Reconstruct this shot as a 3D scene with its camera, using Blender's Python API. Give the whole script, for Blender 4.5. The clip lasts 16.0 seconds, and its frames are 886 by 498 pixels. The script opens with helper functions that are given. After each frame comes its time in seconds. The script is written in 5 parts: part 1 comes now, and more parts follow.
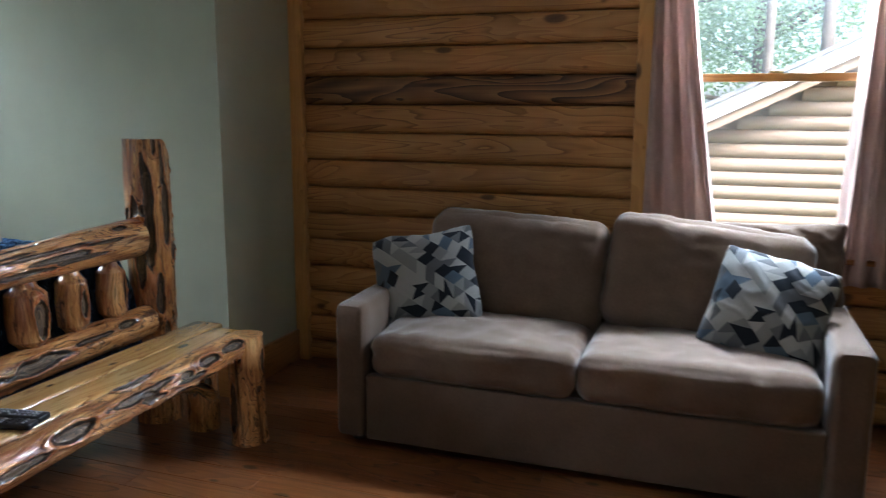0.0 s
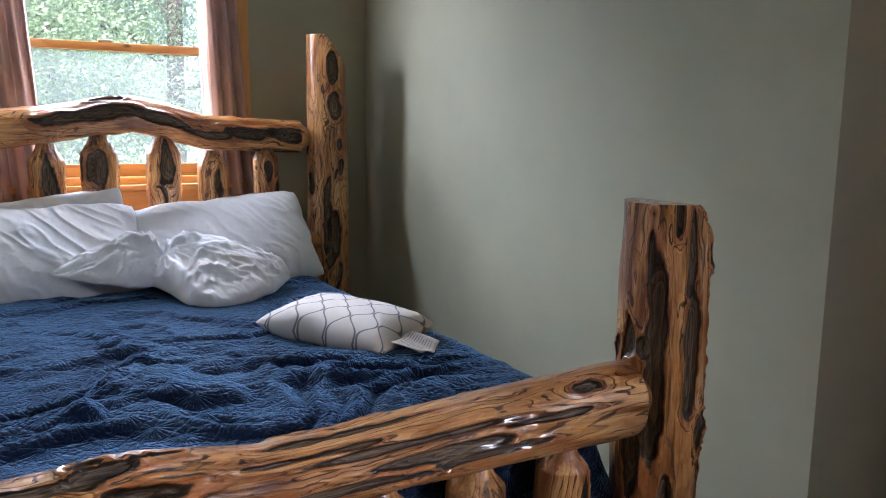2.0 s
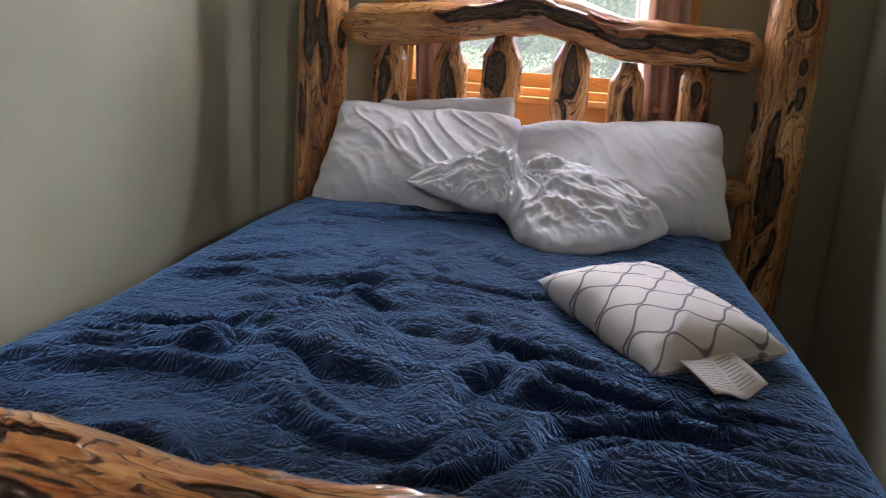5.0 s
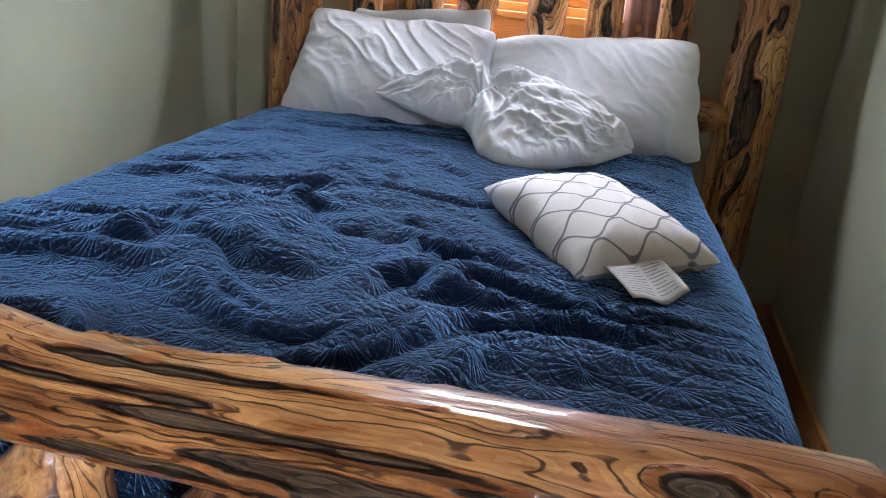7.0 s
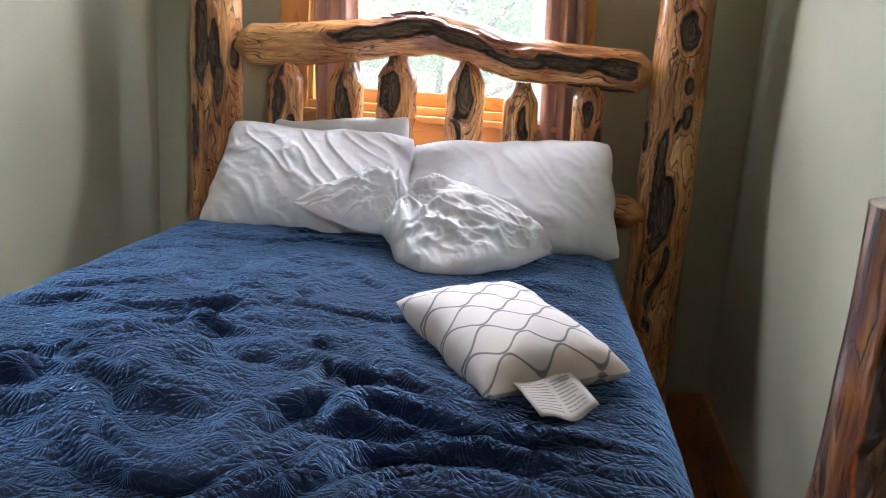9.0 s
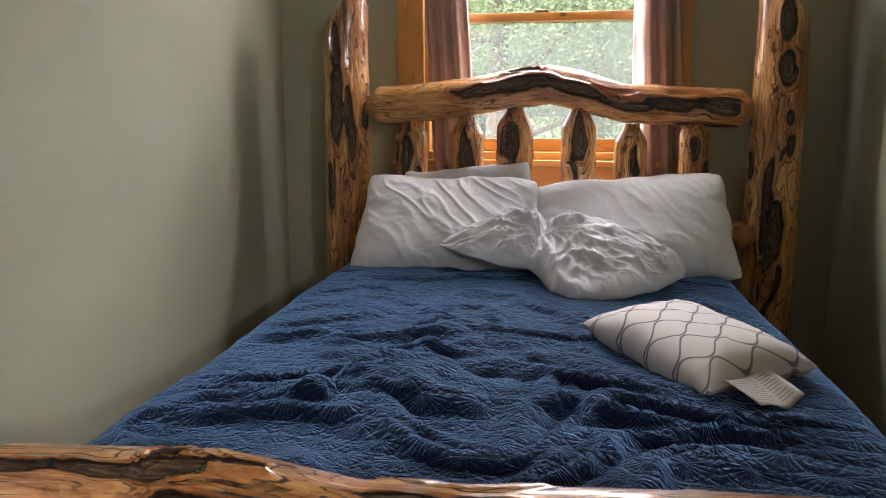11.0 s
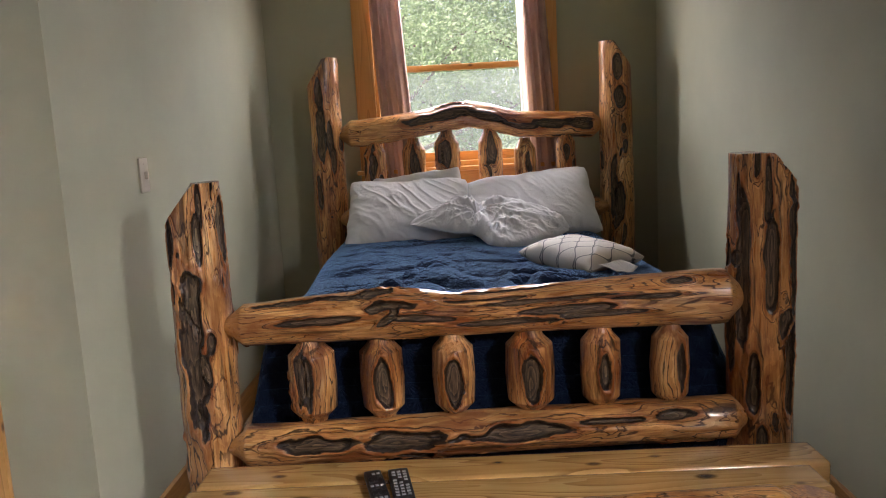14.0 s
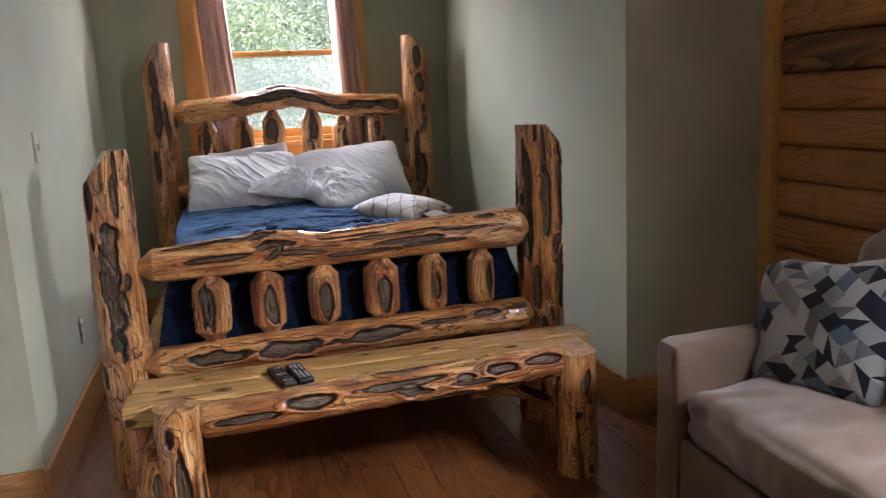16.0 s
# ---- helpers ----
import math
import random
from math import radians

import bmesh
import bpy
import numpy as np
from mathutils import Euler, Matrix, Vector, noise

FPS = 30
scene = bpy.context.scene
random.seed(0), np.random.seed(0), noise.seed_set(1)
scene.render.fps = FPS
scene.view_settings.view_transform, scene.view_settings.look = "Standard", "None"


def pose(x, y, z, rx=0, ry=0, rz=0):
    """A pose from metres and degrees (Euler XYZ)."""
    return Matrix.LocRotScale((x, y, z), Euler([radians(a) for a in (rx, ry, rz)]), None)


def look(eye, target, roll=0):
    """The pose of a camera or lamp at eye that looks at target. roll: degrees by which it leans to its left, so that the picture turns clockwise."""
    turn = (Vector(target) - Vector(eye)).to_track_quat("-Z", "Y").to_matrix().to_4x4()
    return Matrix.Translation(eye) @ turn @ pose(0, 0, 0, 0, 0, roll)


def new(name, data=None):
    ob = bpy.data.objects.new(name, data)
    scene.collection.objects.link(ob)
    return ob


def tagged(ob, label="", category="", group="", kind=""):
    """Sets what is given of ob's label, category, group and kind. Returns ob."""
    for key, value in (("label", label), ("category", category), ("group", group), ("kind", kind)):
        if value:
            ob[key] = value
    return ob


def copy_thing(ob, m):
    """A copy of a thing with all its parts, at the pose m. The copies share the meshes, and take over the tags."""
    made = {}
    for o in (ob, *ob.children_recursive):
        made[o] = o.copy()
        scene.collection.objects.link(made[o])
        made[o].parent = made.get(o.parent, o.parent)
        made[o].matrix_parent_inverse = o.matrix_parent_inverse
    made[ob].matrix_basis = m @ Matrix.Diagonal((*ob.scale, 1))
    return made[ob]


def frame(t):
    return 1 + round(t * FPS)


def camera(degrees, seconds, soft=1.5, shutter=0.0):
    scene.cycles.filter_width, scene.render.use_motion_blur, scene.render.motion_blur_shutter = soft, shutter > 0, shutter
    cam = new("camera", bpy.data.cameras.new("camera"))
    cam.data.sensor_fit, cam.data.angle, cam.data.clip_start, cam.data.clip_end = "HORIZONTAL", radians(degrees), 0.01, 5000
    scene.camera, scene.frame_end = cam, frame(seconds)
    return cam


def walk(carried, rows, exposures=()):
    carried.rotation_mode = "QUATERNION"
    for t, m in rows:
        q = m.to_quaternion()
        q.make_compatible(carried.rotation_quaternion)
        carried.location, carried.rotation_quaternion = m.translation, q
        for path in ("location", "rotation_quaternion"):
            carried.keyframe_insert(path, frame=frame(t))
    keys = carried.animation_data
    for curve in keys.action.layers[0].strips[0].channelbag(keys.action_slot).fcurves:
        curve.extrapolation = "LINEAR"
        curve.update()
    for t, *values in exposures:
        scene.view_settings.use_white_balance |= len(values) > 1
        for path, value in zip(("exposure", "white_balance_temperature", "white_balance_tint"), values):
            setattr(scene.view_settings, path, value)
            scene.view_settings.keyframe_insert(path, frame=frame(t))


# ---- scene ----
cam = camera(59.4, 16.0, soft=1.0, shutter=0.12)
EXPOSURES = [(0, 3.02, 5350, 10), (0.5, 3.52, 5500, 14), (1.0, 3.45, 5500, 16), (1.5, 3.16, 5350, 19), (2.5, 3.1, 5950, 23), (3.5, 2.98, 5900, 25), (4.5, 2.85, 6200, 28), (5, 2.82, 6200, 27),
             (7.5, 3.5, 5750, 20), (8, 3.6, 5750, 23), (8.5, 3.65, 5900, 23), (9.5, 3.18, 6250, 23), (12, 2.82, 6750, 24), (14.5, 2.75, 6550, 26), (16, 3.12, 6050, 26)]
PATH = [
    (0, (-1.955, -2.323, 1.425), (-0.098, -1.671, 1.071), 0.3),
    (0.4, (-1.574, -2.077, 1.467), (0.078, -0.998, 1.141), -0.1),
    (0.5, (-1.496, -2.033, 1.468), (0.098, -0.871, 1.137), -0.3),
    (1, (-1.072, -1.763, 1.445), (0.248, -0.293, 1.138), 0.8),
    (1.5, (-0.764, -1.393, 1.441), (0.341, 0.247, 1.14), 0.9),
    (2, (-0.375, -1.177, 1.446), (0.576, 0.554, 1.135), 0.6),
    (2.5, (-0.135, -0.931, 1.41), (0.761, 0.827, 1.08), 0.8),
    (3, (0.001, -0.665, 1.452), (0.751, 1.154, 1.094), 0.9),
    (3.5, (0.102, -0.527, 1.454), (0.565, 1.383, 1.08), 0.5),
    (4, (0.211, -0.431, 1.44), (0.334, 1.526, 1.046), 0.4),
    (4.5, (0.252, -0.491, 1.421), (0.101, 1.452, 0.97), 1.8),
    (5, (0.34, -0.608, 1.368), (-0.048, 1.284, 0.851), 3.8),
    (5.2, (0.364, -0.636, 1.351), (-0.094, 1.23, 0.797), 4.5),
    (7.3, (0.514, -0.577, 1.317), (0.16, 1.268, 0.631), 6.4),
    (7.5, (0.534, -0.582, 1.316), (0.249, 1.283, 0.652), 6.2),
    (8, (0.557, -0.574, 1.334), (0.403, 1.322, 0.717), 6.0),
    (8.5, (0.565, -0.546, 1.348), (0.394, 1.372, 0.808), 4.9),
    (9, (0.555, -0.523, 1.368), (0.261, 1.402, 0.914), 3.8),
    (9.5, (0.487, -0.511, 1.392), (-0.043, 1.382, 1.023), 2.3),
    (9.7, (0.448, -0.515, 1.388), (-0.143, 1.364, 1.044), 1.8),
    (11.8, (0.161, -1.201, 1.384), (-0.086, 0.753, 1.032), -1.4),
    (12, (0.154, -1.304, 1.386), (-0.091, 0.65, 1.041), -1.6),
    (12.5, (0.133, -1.613, 1.407), (-0.119, 0.343, 1.072), -2.6),
    (13, (0.099, -1.833, 1.409), (-0.121, 0.128, 1.087), -3.4),
    (13.5, (0.028, -2.043, 1.387), (-0.108, -0.074, 1.061), -3.6),
    (14, (-0.04, -2.25, 1.405), (-0.079, -0.274, 1.101), -3.0),
    (14.5, (-0.084, -2.51, 1.415), (-0.063, -0.534, 1.11), -2.7),
    (15, (-0.175, -2.708, 1.41), (-0.103, -0.733, 1.098), -3.0),
    (15.5, (-0.319, -2.856, 1.403), (-0.096, -0.898, 1.067), -3.1),
    (16, (-0.405, -3.003, 1.407), (0.113, -1.108, 1.031), -2.8),
]
walk(cam, [(t, look(eye, target, roll)) for t, eye, target, roll in PATH], EXPOSURES)

# ---- world and light ----
world = bpy.data.worlds.new("sky")
scene.world = world
world.use_nodes = True
wn = world.node_tree.nodes
sky = wn.new("ShaderNodeTexSky")
sky.sky_type = 'NISHITA'
sky.sun_disc = False
sky.sun_elevation, sky.sun_rotation = radians(49), radians(220)
sky.air_density, sky.dust_density = 1.0, 4.0
wn["Background"].inputs["Strength"].default_value = 0.15
world.node_tree.links.new(sky.outputs[0], wn["Background"].inputs[0])
sun = new("sun", bpy.data.lights.new("sun", 'SUN'))
sun.data.energy, sun.data.angle, sun.data.color = 3.0, radians(25), (1.0, 0.96, 0.9)
sun.matrix_world = look((-5, -6, 9), (0, 0, 0))


def sky_lamp(name, eye, target, w, h, watts, color):
    d = bpy.data.lights.new(name, 'AREA')
    d.shape, d.size, d.size_y, d.energy, d.color = 'RECTANGLE', w, h, watts, color
    ob = new(name, d)
    ob.matrix_world = look(eye, target)
    return ob


# daylight that falls in at the two windows
sky_lamp("window_light_north", (0, 2.56, 2.285), (0, 1.45, 0.40), 0.94, 0.12, 3.4, (0.95, 0.99, 1.0))
sky_lamp("sky_glow_north", (0, 4.4, 3.3), (0, 2.4, 1.5), 3.4, 1.2, 55, (0.95, 0.99, 1.0))
for side in (-1, 1):
    sky_lamp("sky_glow_north", (side * 2.4, 3.65, 2.45), (-side * 0.7, 1.9, 1.05), 2.0, 1.2, 14 if side < 0 else 10, (0.95, 0.99, 1.0))
sky_lamp("window_light_east", (2.45, -2.75, 2.43), (-0.8, 0.4, 0.9), 1.0, 0.50, 30, (0.92, 0.98, 1.0))
sky_lamp("window_light_east", (2.03, -2.55, 2.16), (-0.6, -1.8, -0.3), 0.90, 0.26, 3.0, (0.92, 0.98, 1.0))
sky_lamp("sky_glow_east", (3.0, -2.5, 2.9), (1.4, -2.5, 0.9), 1.8, 1.0, 3, (0.92, 0.98, 1.0))


# ---- materials ----


def mat(name, rough=0.6, spec=0.5):
    m = bpy.data.materials.new(name)
    m.use_nodes = True
    b = m.node_tree.nodes["Principled BSDF"]
    b.inputs["Roughness"].default_value = rough
    b.inputs["Specular IOR Level"].default_value = spec
    return m, m.node_tree.nodes, m.node_tree.links, b


def ramp(n, stops, mode='LINEAR'):
    r = n.new("ShaderNodeValToRGB")
    r.color_ramp.interpolation = mode
    e = r.color_ramp.elements
    while len(e) < len(stops):
        e.new(0.5)
    for k, (p, c) in enumerate(stops):
        e[k].position = p
        e[k].color = (*c, 1) if len(c) == 3 else c
    return r


def coords(n, l, scale, kind="Object", shift=True):
    tc = n.new("ShaderNodeTexCoord")
    mp = n.new("ShaderNodeMapping")
    mp.inputs["Scale"].default_value = scale
    l.new(tc.outputs[kind], mp.inputs["Vector"])
    if shift:
        oi = n.new("ShaderNodeObjectInfo")
        mu = n.new("ShaderNodeMath")
        mu.operation = 'MULTIPLY'
        mu.inputs[1].default_value = 37.0
        l.new(oi.outputs["Random"], mu.inputs[0])
        l.new(mu.outputs[0], mp.inputs["Location"])
    return mp.outputs[0]


def noisy(n, l, vec, scale=1.0, detail=4, rough=0.55, dist=0.0):
    t = n.new("ShaderNodeTexNoise")
    t.inputs["Scale"].default_value = scale
    t.inputs["Detail"].default_value = detail
    t.inputs["Roughness"].default_value = rough
    t.inputs["Distortion"].default_value = dist
    l.new(vec, t.inputs["Vector"])
    return t.outputs["Fac"]


def calc(n, l, op, a, b=None, c=None):
    m = n.new("ShaderNodeMath")
    m.operation = op
    for k, v in enumerate((a, b, c)):
        if v is None:
            continue
        if isinstance(v, (int, float)):
            m.inputs[k].default_value = v
        else:
            l.new(v, m.inputs[k])
    return m.outputs[0]


def mixc(n, l, fac, a, b, mode='MIX'):
    m = n.new("ShaderNodeMix")
    m.data_type, m.blend_type = 'RGBA', mode
    for s, v in ((m.inputs[0], fac), (m.inputs[6], a), (m.inputs[7], b)):
        if isinstance(v, (int, float)):
            s.default_value = v
        elif isinstance(v, tuple):
            s.default_value = (*v, 1)
        else:
            l.new(v, s)
    return m.outputs[2]


def bumped(n, l, b, height, strength=0.3, dist=0.01, under=None):
    bp = n.new("ShaderNodeBump")
    bp.inputs["Strength"].default_value = strength
    bp.inputs["Distance"].default_value = dist
    l.new(height, bp.inputs["Height"])
    if under is not None:
        l.new(under, bp.inputs["Normal"])
    l.new(bp.outputs[0], b.inputs["Normal"])
    return bp.outputs[0]


def attr(n, name):
    a = n.new("ShaderNodeAttribute")
    a.attribute_name = name
    return a.outputs["Fac"]


def make_log_wood():
    """Varnished juniper log: honey sapwood, contour figure, grey hollows with dark rims."""
    m, n, l, b = mat("varnished_log", 0.28)
    v = coords(n, l, (8, 8, 1.9))
    big = noisy(n, l, v, 1.0, 5, 0.55, 1.2)
    fine = noisy(n, l, coords(n, l, (90, 90, 7)), 1.0, 5, 0.65, 0.3)
    tone = noisy(n, l, coords(n, l, (5, 5, 3)), 1.0, 3)
    col = ramp(n, [(0.33, (0.13, 0.046, 0.015)), (0.42, (0.42, 0.175, 0.050)), (0.53, (0.68, 0.36, 0.125)), (0.66, (0.84, 0.57, 0.27))])
    l.new(calc(n, l, 'ADD', calc(n, l, 'MULTIPLY', fine, 0.5), calc(n, l, 'MULTIPLY', tone, 0.5)), col.inputs[0])
    # figure lines that flow round the hollows
    fld = calc(n, l, 'ADD', calc(n, l, 'MULTIPLY', attr(n, "field"), 0.55), calc(n, l, 'MULTIPLY', big, 2.6))
    saw = calc(n, l, 'FRACT', calc(n, l, 'MULTIPLY', fld, 1.9))
    line = calc(n, l, 'ABSOLUTE', calc(n, l, 'SUBTRACT', saw, 0.5))
    lr = ramp(n, [(0.0, (1, 1, 1)), (0.05, (0.95, 0.95, 0.95)), (0.11, (0, 0, 0))])
    l.new(line, lr.inputs[0])
    brk = ramp(n, [(0.36, (0, 0, 0)), (0.48, (1, 1, 1))])
    l.new(noisy(n, l, coords(n, l, (8, 8, 5)), 1.0, 2), brk.inputs[0])
    lines = calc(n, l, 'MULTIPLY', lr.outputs[0], brk.outputs[0])
    band = ramp(n, [(0.0, (0.84, 0.76, 0.68)), (1.0, (1.08, 1.08, 1.08))])
    l.new(saw, band.inputs[0])
    c = mixc(n, l, 1.0, col.outputs[0], band.outputs[0], 'MULTIPLY')
    c = mixc(n, l, calc(n, l, 'MULTIPLY', lines, 0.9), c, (0.028, 0.009, 0.003))
    # reddish heart streaks
    red = ramp(n, [(0.50, (0, 0, 0)), (0.64, (1, 1, 1))])
    l.new(noisy(n, l, coords(n, l, (14, 14, 3)), 1.0, 3, 0.5, 1.0), red.inputs[0])
    c = mixc(n, l, calc(n, l, 'MULTIPLY', red.outputs[0], 0.75), c, (0.21, 0.052, 0.011))
    # dark weathered streaks along the grain
    ds = ramp(n, [(0.57, (0, 0, 0)), (0.66, (1, 1, 1))])
    l.new(noisy(n, l, coords(n, l, (18, 18, 1.6)), 1.0, 4, 0.6, 0.9), ds.inputs[0])
    c = mixc(n, l, calc(n, l, 'MULTIPLY', ds.outputs[0], 0.8), c, (0.05, 0.019, 0.007))
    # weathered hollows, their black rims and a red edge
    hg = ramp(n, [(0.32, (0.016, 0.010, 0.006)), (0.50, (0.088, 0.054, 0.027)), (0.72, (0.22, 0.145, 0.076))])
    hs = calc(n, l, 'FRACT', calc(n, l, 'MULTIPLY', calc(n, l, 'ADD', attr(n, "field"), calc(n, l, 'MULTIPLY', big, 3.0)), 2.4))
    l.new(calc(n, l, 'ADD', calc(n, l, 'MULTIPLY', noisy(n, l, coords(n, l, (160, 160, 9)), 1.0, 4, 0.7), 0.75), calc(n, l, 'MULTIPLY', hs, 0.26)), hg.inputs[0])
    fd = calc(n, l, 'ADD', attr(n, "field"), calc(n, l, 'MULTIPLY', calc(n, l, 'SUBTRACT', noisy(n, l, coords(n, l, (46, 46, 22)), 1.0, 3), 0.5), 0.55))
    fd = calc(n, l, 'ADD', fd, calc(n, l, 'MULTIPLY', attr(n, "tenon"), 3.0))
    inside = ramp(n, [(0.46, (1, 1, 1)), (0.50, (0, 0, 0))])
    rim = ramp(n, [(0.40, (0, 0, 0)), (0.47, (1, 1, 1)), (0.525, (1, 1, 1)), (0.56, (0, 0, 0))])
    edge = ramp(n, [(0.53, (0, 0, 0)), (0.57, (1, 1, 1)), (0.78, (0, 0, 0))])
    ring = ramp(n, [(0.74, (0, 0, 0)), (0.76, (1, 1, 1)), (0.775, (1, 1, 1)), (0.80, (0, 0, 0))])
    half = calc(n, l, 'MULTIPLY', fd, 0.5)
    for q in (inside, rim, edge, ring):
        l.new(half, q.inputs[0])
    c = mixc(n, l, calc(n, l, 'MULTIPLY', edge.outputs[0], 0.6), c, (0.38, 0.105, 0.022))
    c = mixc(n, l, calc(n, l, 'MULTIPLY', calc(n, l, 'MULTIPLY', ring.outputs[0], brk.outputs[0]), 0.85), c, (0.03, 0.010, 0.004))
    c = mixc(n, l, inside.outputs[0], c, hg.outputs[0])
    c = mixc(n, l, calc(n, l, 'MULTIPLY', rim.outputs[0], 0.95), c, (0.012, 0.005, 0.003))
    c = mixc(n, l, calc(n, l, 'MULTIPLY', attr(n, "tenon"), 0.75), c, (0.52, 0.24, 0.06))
    l.new(c, b.inputs["Base Color"])
    rr = calc(n, l, 'ADD', calc(n, l, 'ADD', 0.2, calc(n, l, 'MULTIPLY', fine, 0.2)), calc(n, l, 'MULTIPLY', inside.outputs[0], 0.3))
    l.new(calc(n, l, 'SUBTRACT', 0.85, calc(n, l, 'MULTIPLY', inside.outputs[0], 0.65)), b.inputs["Coat Weight"])
    l.new(rr, b.inputs["Roughness"])
    b.inputs["Coat Roughness"].default_value = 0.10
    dip = ramp(n, [(0.40, (0, 0, 0)), (0.50, (0.75, 0.75, 0.75)), (0.60, (1, 1, 1)), (0.75, (0.85, 0.85, 0.85))])
    l.new(half, dip.inputs[0])
    deep = bumped(n, l, b, dip.outputs[0], 0.85, 0.014)
    grain = noisy(n, l, coords(n, l, (160, 160, 9)), 1.0, 4, 0.7)
    h = calc(n, l, 'SUBTRACT', fine, calc(n, l, 'MULTIPLY', lines, 0.8))
    h = calc(n, l, 'ADD', h, calc(n, l, 'MULTIPLY', calc(n, l, 'MULTIPLY', grain, inside.outputs[0]), 1.5))
    bumped(n, l, b, h, 0.4, 0.004, deep)
    return m


def make_plank(name, dark, mid, light, axis, rough=0.3, knots=5.0, coat=0.25, contrast=1.0, ksize=1.0):
    """Pine with grain along one local axis, cathedral figure and dark knots; tone differs from piece to piece."""
    m, n, l, b = mat(name, rough)
    st = lambda a, s: tuple(s if k == axis else a for k in range(3))
    fine = noisy(n, l, coords(n, l, st(120, 4)), 1.0, 4, 0.6, 0.2)
    fig = noisy(n, l, coords(n, l, st(7, 0.9)), 1.0, 2, 0.5, 0.5)
    saw = calc(n, l, 'FRACT', calc(n, l, 'MULTIPLY', fig, 14.0))
    oi = n.new("ShaderNodeObjectInfo")
    t = calc(n, l, 'ADD', calc(n, l, 'MULTIPLY', saw, 0.32 * contrast), calc(n, l, 'MULTIPLY', fine, 0.42))
    t = calc(n, l, 'ADD', t, calc(n, l, 'MULTIPLY', oi.outputs["Random"], 0.22))
    col = ramp(n, [(0.15, light), (0.5, mid), (0.95, dark)])
    l.new(t, col.inputs[0])
    vo = n.new("ShaderNodeTexVoronoi")
    vo.voronoi_dimensions = '2D'
    vo.inputs["Scale"].default_value = 1.0
    vo.inputs["Randomness"].default_value = 1.0
    sx = n.new("ShaderNodeSeparateXYZ")
    l.new(coords(n, l, st(knots, knots * 0.5)), sx.inputs[0])
    cross = [k for k in range(3) if k != axis]
    cb = n.new("ShaderNodeCombineXYZ")
    l.new(calc(n, l, 'ADD', sx.outputs[cross[0]], sx.outputs[cross[1]]), cb.inputs[0])
    l.new(sx.outputs[axis], cb.inputs[1])
    l.new(cb.outputs[0], vo.inputs["Vector"])
    kr = ramp(n, [(0.0, (1, 1, 1)), (0.05 * ksize, (0.9, 0.9, 0.9)), (0.085 * ksize, (0, 0, 0))])
    ks = n.new("ShaderNodeSeparateColor")
    l.new(vo.outputs["Color"], ks.inputs[0])
    l.new(calc(n, l, 'ADD', vo.outputs["Distance"], calc(n, l, 'MULTIPLY', calc(n, l, 'SUBTRACT', ks.outputs[0], 0.35), 0.09)), kr.inputs[0])
    fl = ramp(n, [(0.72, (0, 0, 0)), (0.92, (1, 1, 1)), (0.97, (1, 1, 1)), (1.0, (0, 0, 0))])
    l.new(saw, fl.inputs[0])
    fb = ramp(n, [(0.42, (0, 0, 0)), (0.62, (1, 1, 1))])
    l.new(noisy(n, l, coords(n, l, st(5, 1.2)), 1.0, 2), fb.inputs[0])
    c0 = mixc(n, l, calc(n, l, 'MULTIPLY', calc(n, l, 'MULTIPLY', fl.outputs[0], fb.outputs[0]), min(1.0, 0.6 * contrast)), col.outputs[0], tuple(x * 0.4 for x in dark))
    c = mixc(n, l, calc(n, l, 'MULTIPLY', kr.outputs[0], 0.9), c0, tuple(x * 0.2 for x in dark))
    l.new(c, b.inputs["Base Color"])
    l.new(calc(n, l, 'ADD', rough - 0.06, calc(n, l, 'MULTIPLY', fine, 0.16)), b.inputs["Roughness"])
    b.inputs["Coat Weight"].default_value = coat
    b.inputs["Coat Roughness"].default_value = 0.2
    bumped(n, l, b, calc(n, l, 'ADD', fine, calc(n, l, 'MULTIPLY', saw, 0.3)), 0.18, 0.003)
    return m


def make_plain(name, color, rough=0.6, vary=0.08, scale=6.0, bump=0.08, bscale=180.0, metal=0.0, spec=0.5):
    """Plain paint, plastic or metal with soft mottling and a fine relief."""
    m, n, l, b = mat(name, rough, spec)
    f = noisy(n, l, coords(n, l, (1, 1, 1), "Object", False), scale, 4)
    lo = tuple(max(0, x * (1 - vary)) for x in color)
    hi = tuple(min(1, x * (1 + vary)) for x in color)
    r = ramp(n, [(0.3, lo), (0.7, hi)])
    l.new(f, r.inputs[0])
    l.new(r.outputs[0], b.inputs["Base Color"])
    b.inputs["Metallic"].default_value = metal
    if bump:
        bumped(n, l, b, noisy(n, l, coords(n, l, (1, 1, 1), "Object", False), bscale, 3), bump, 0.002)
    return m


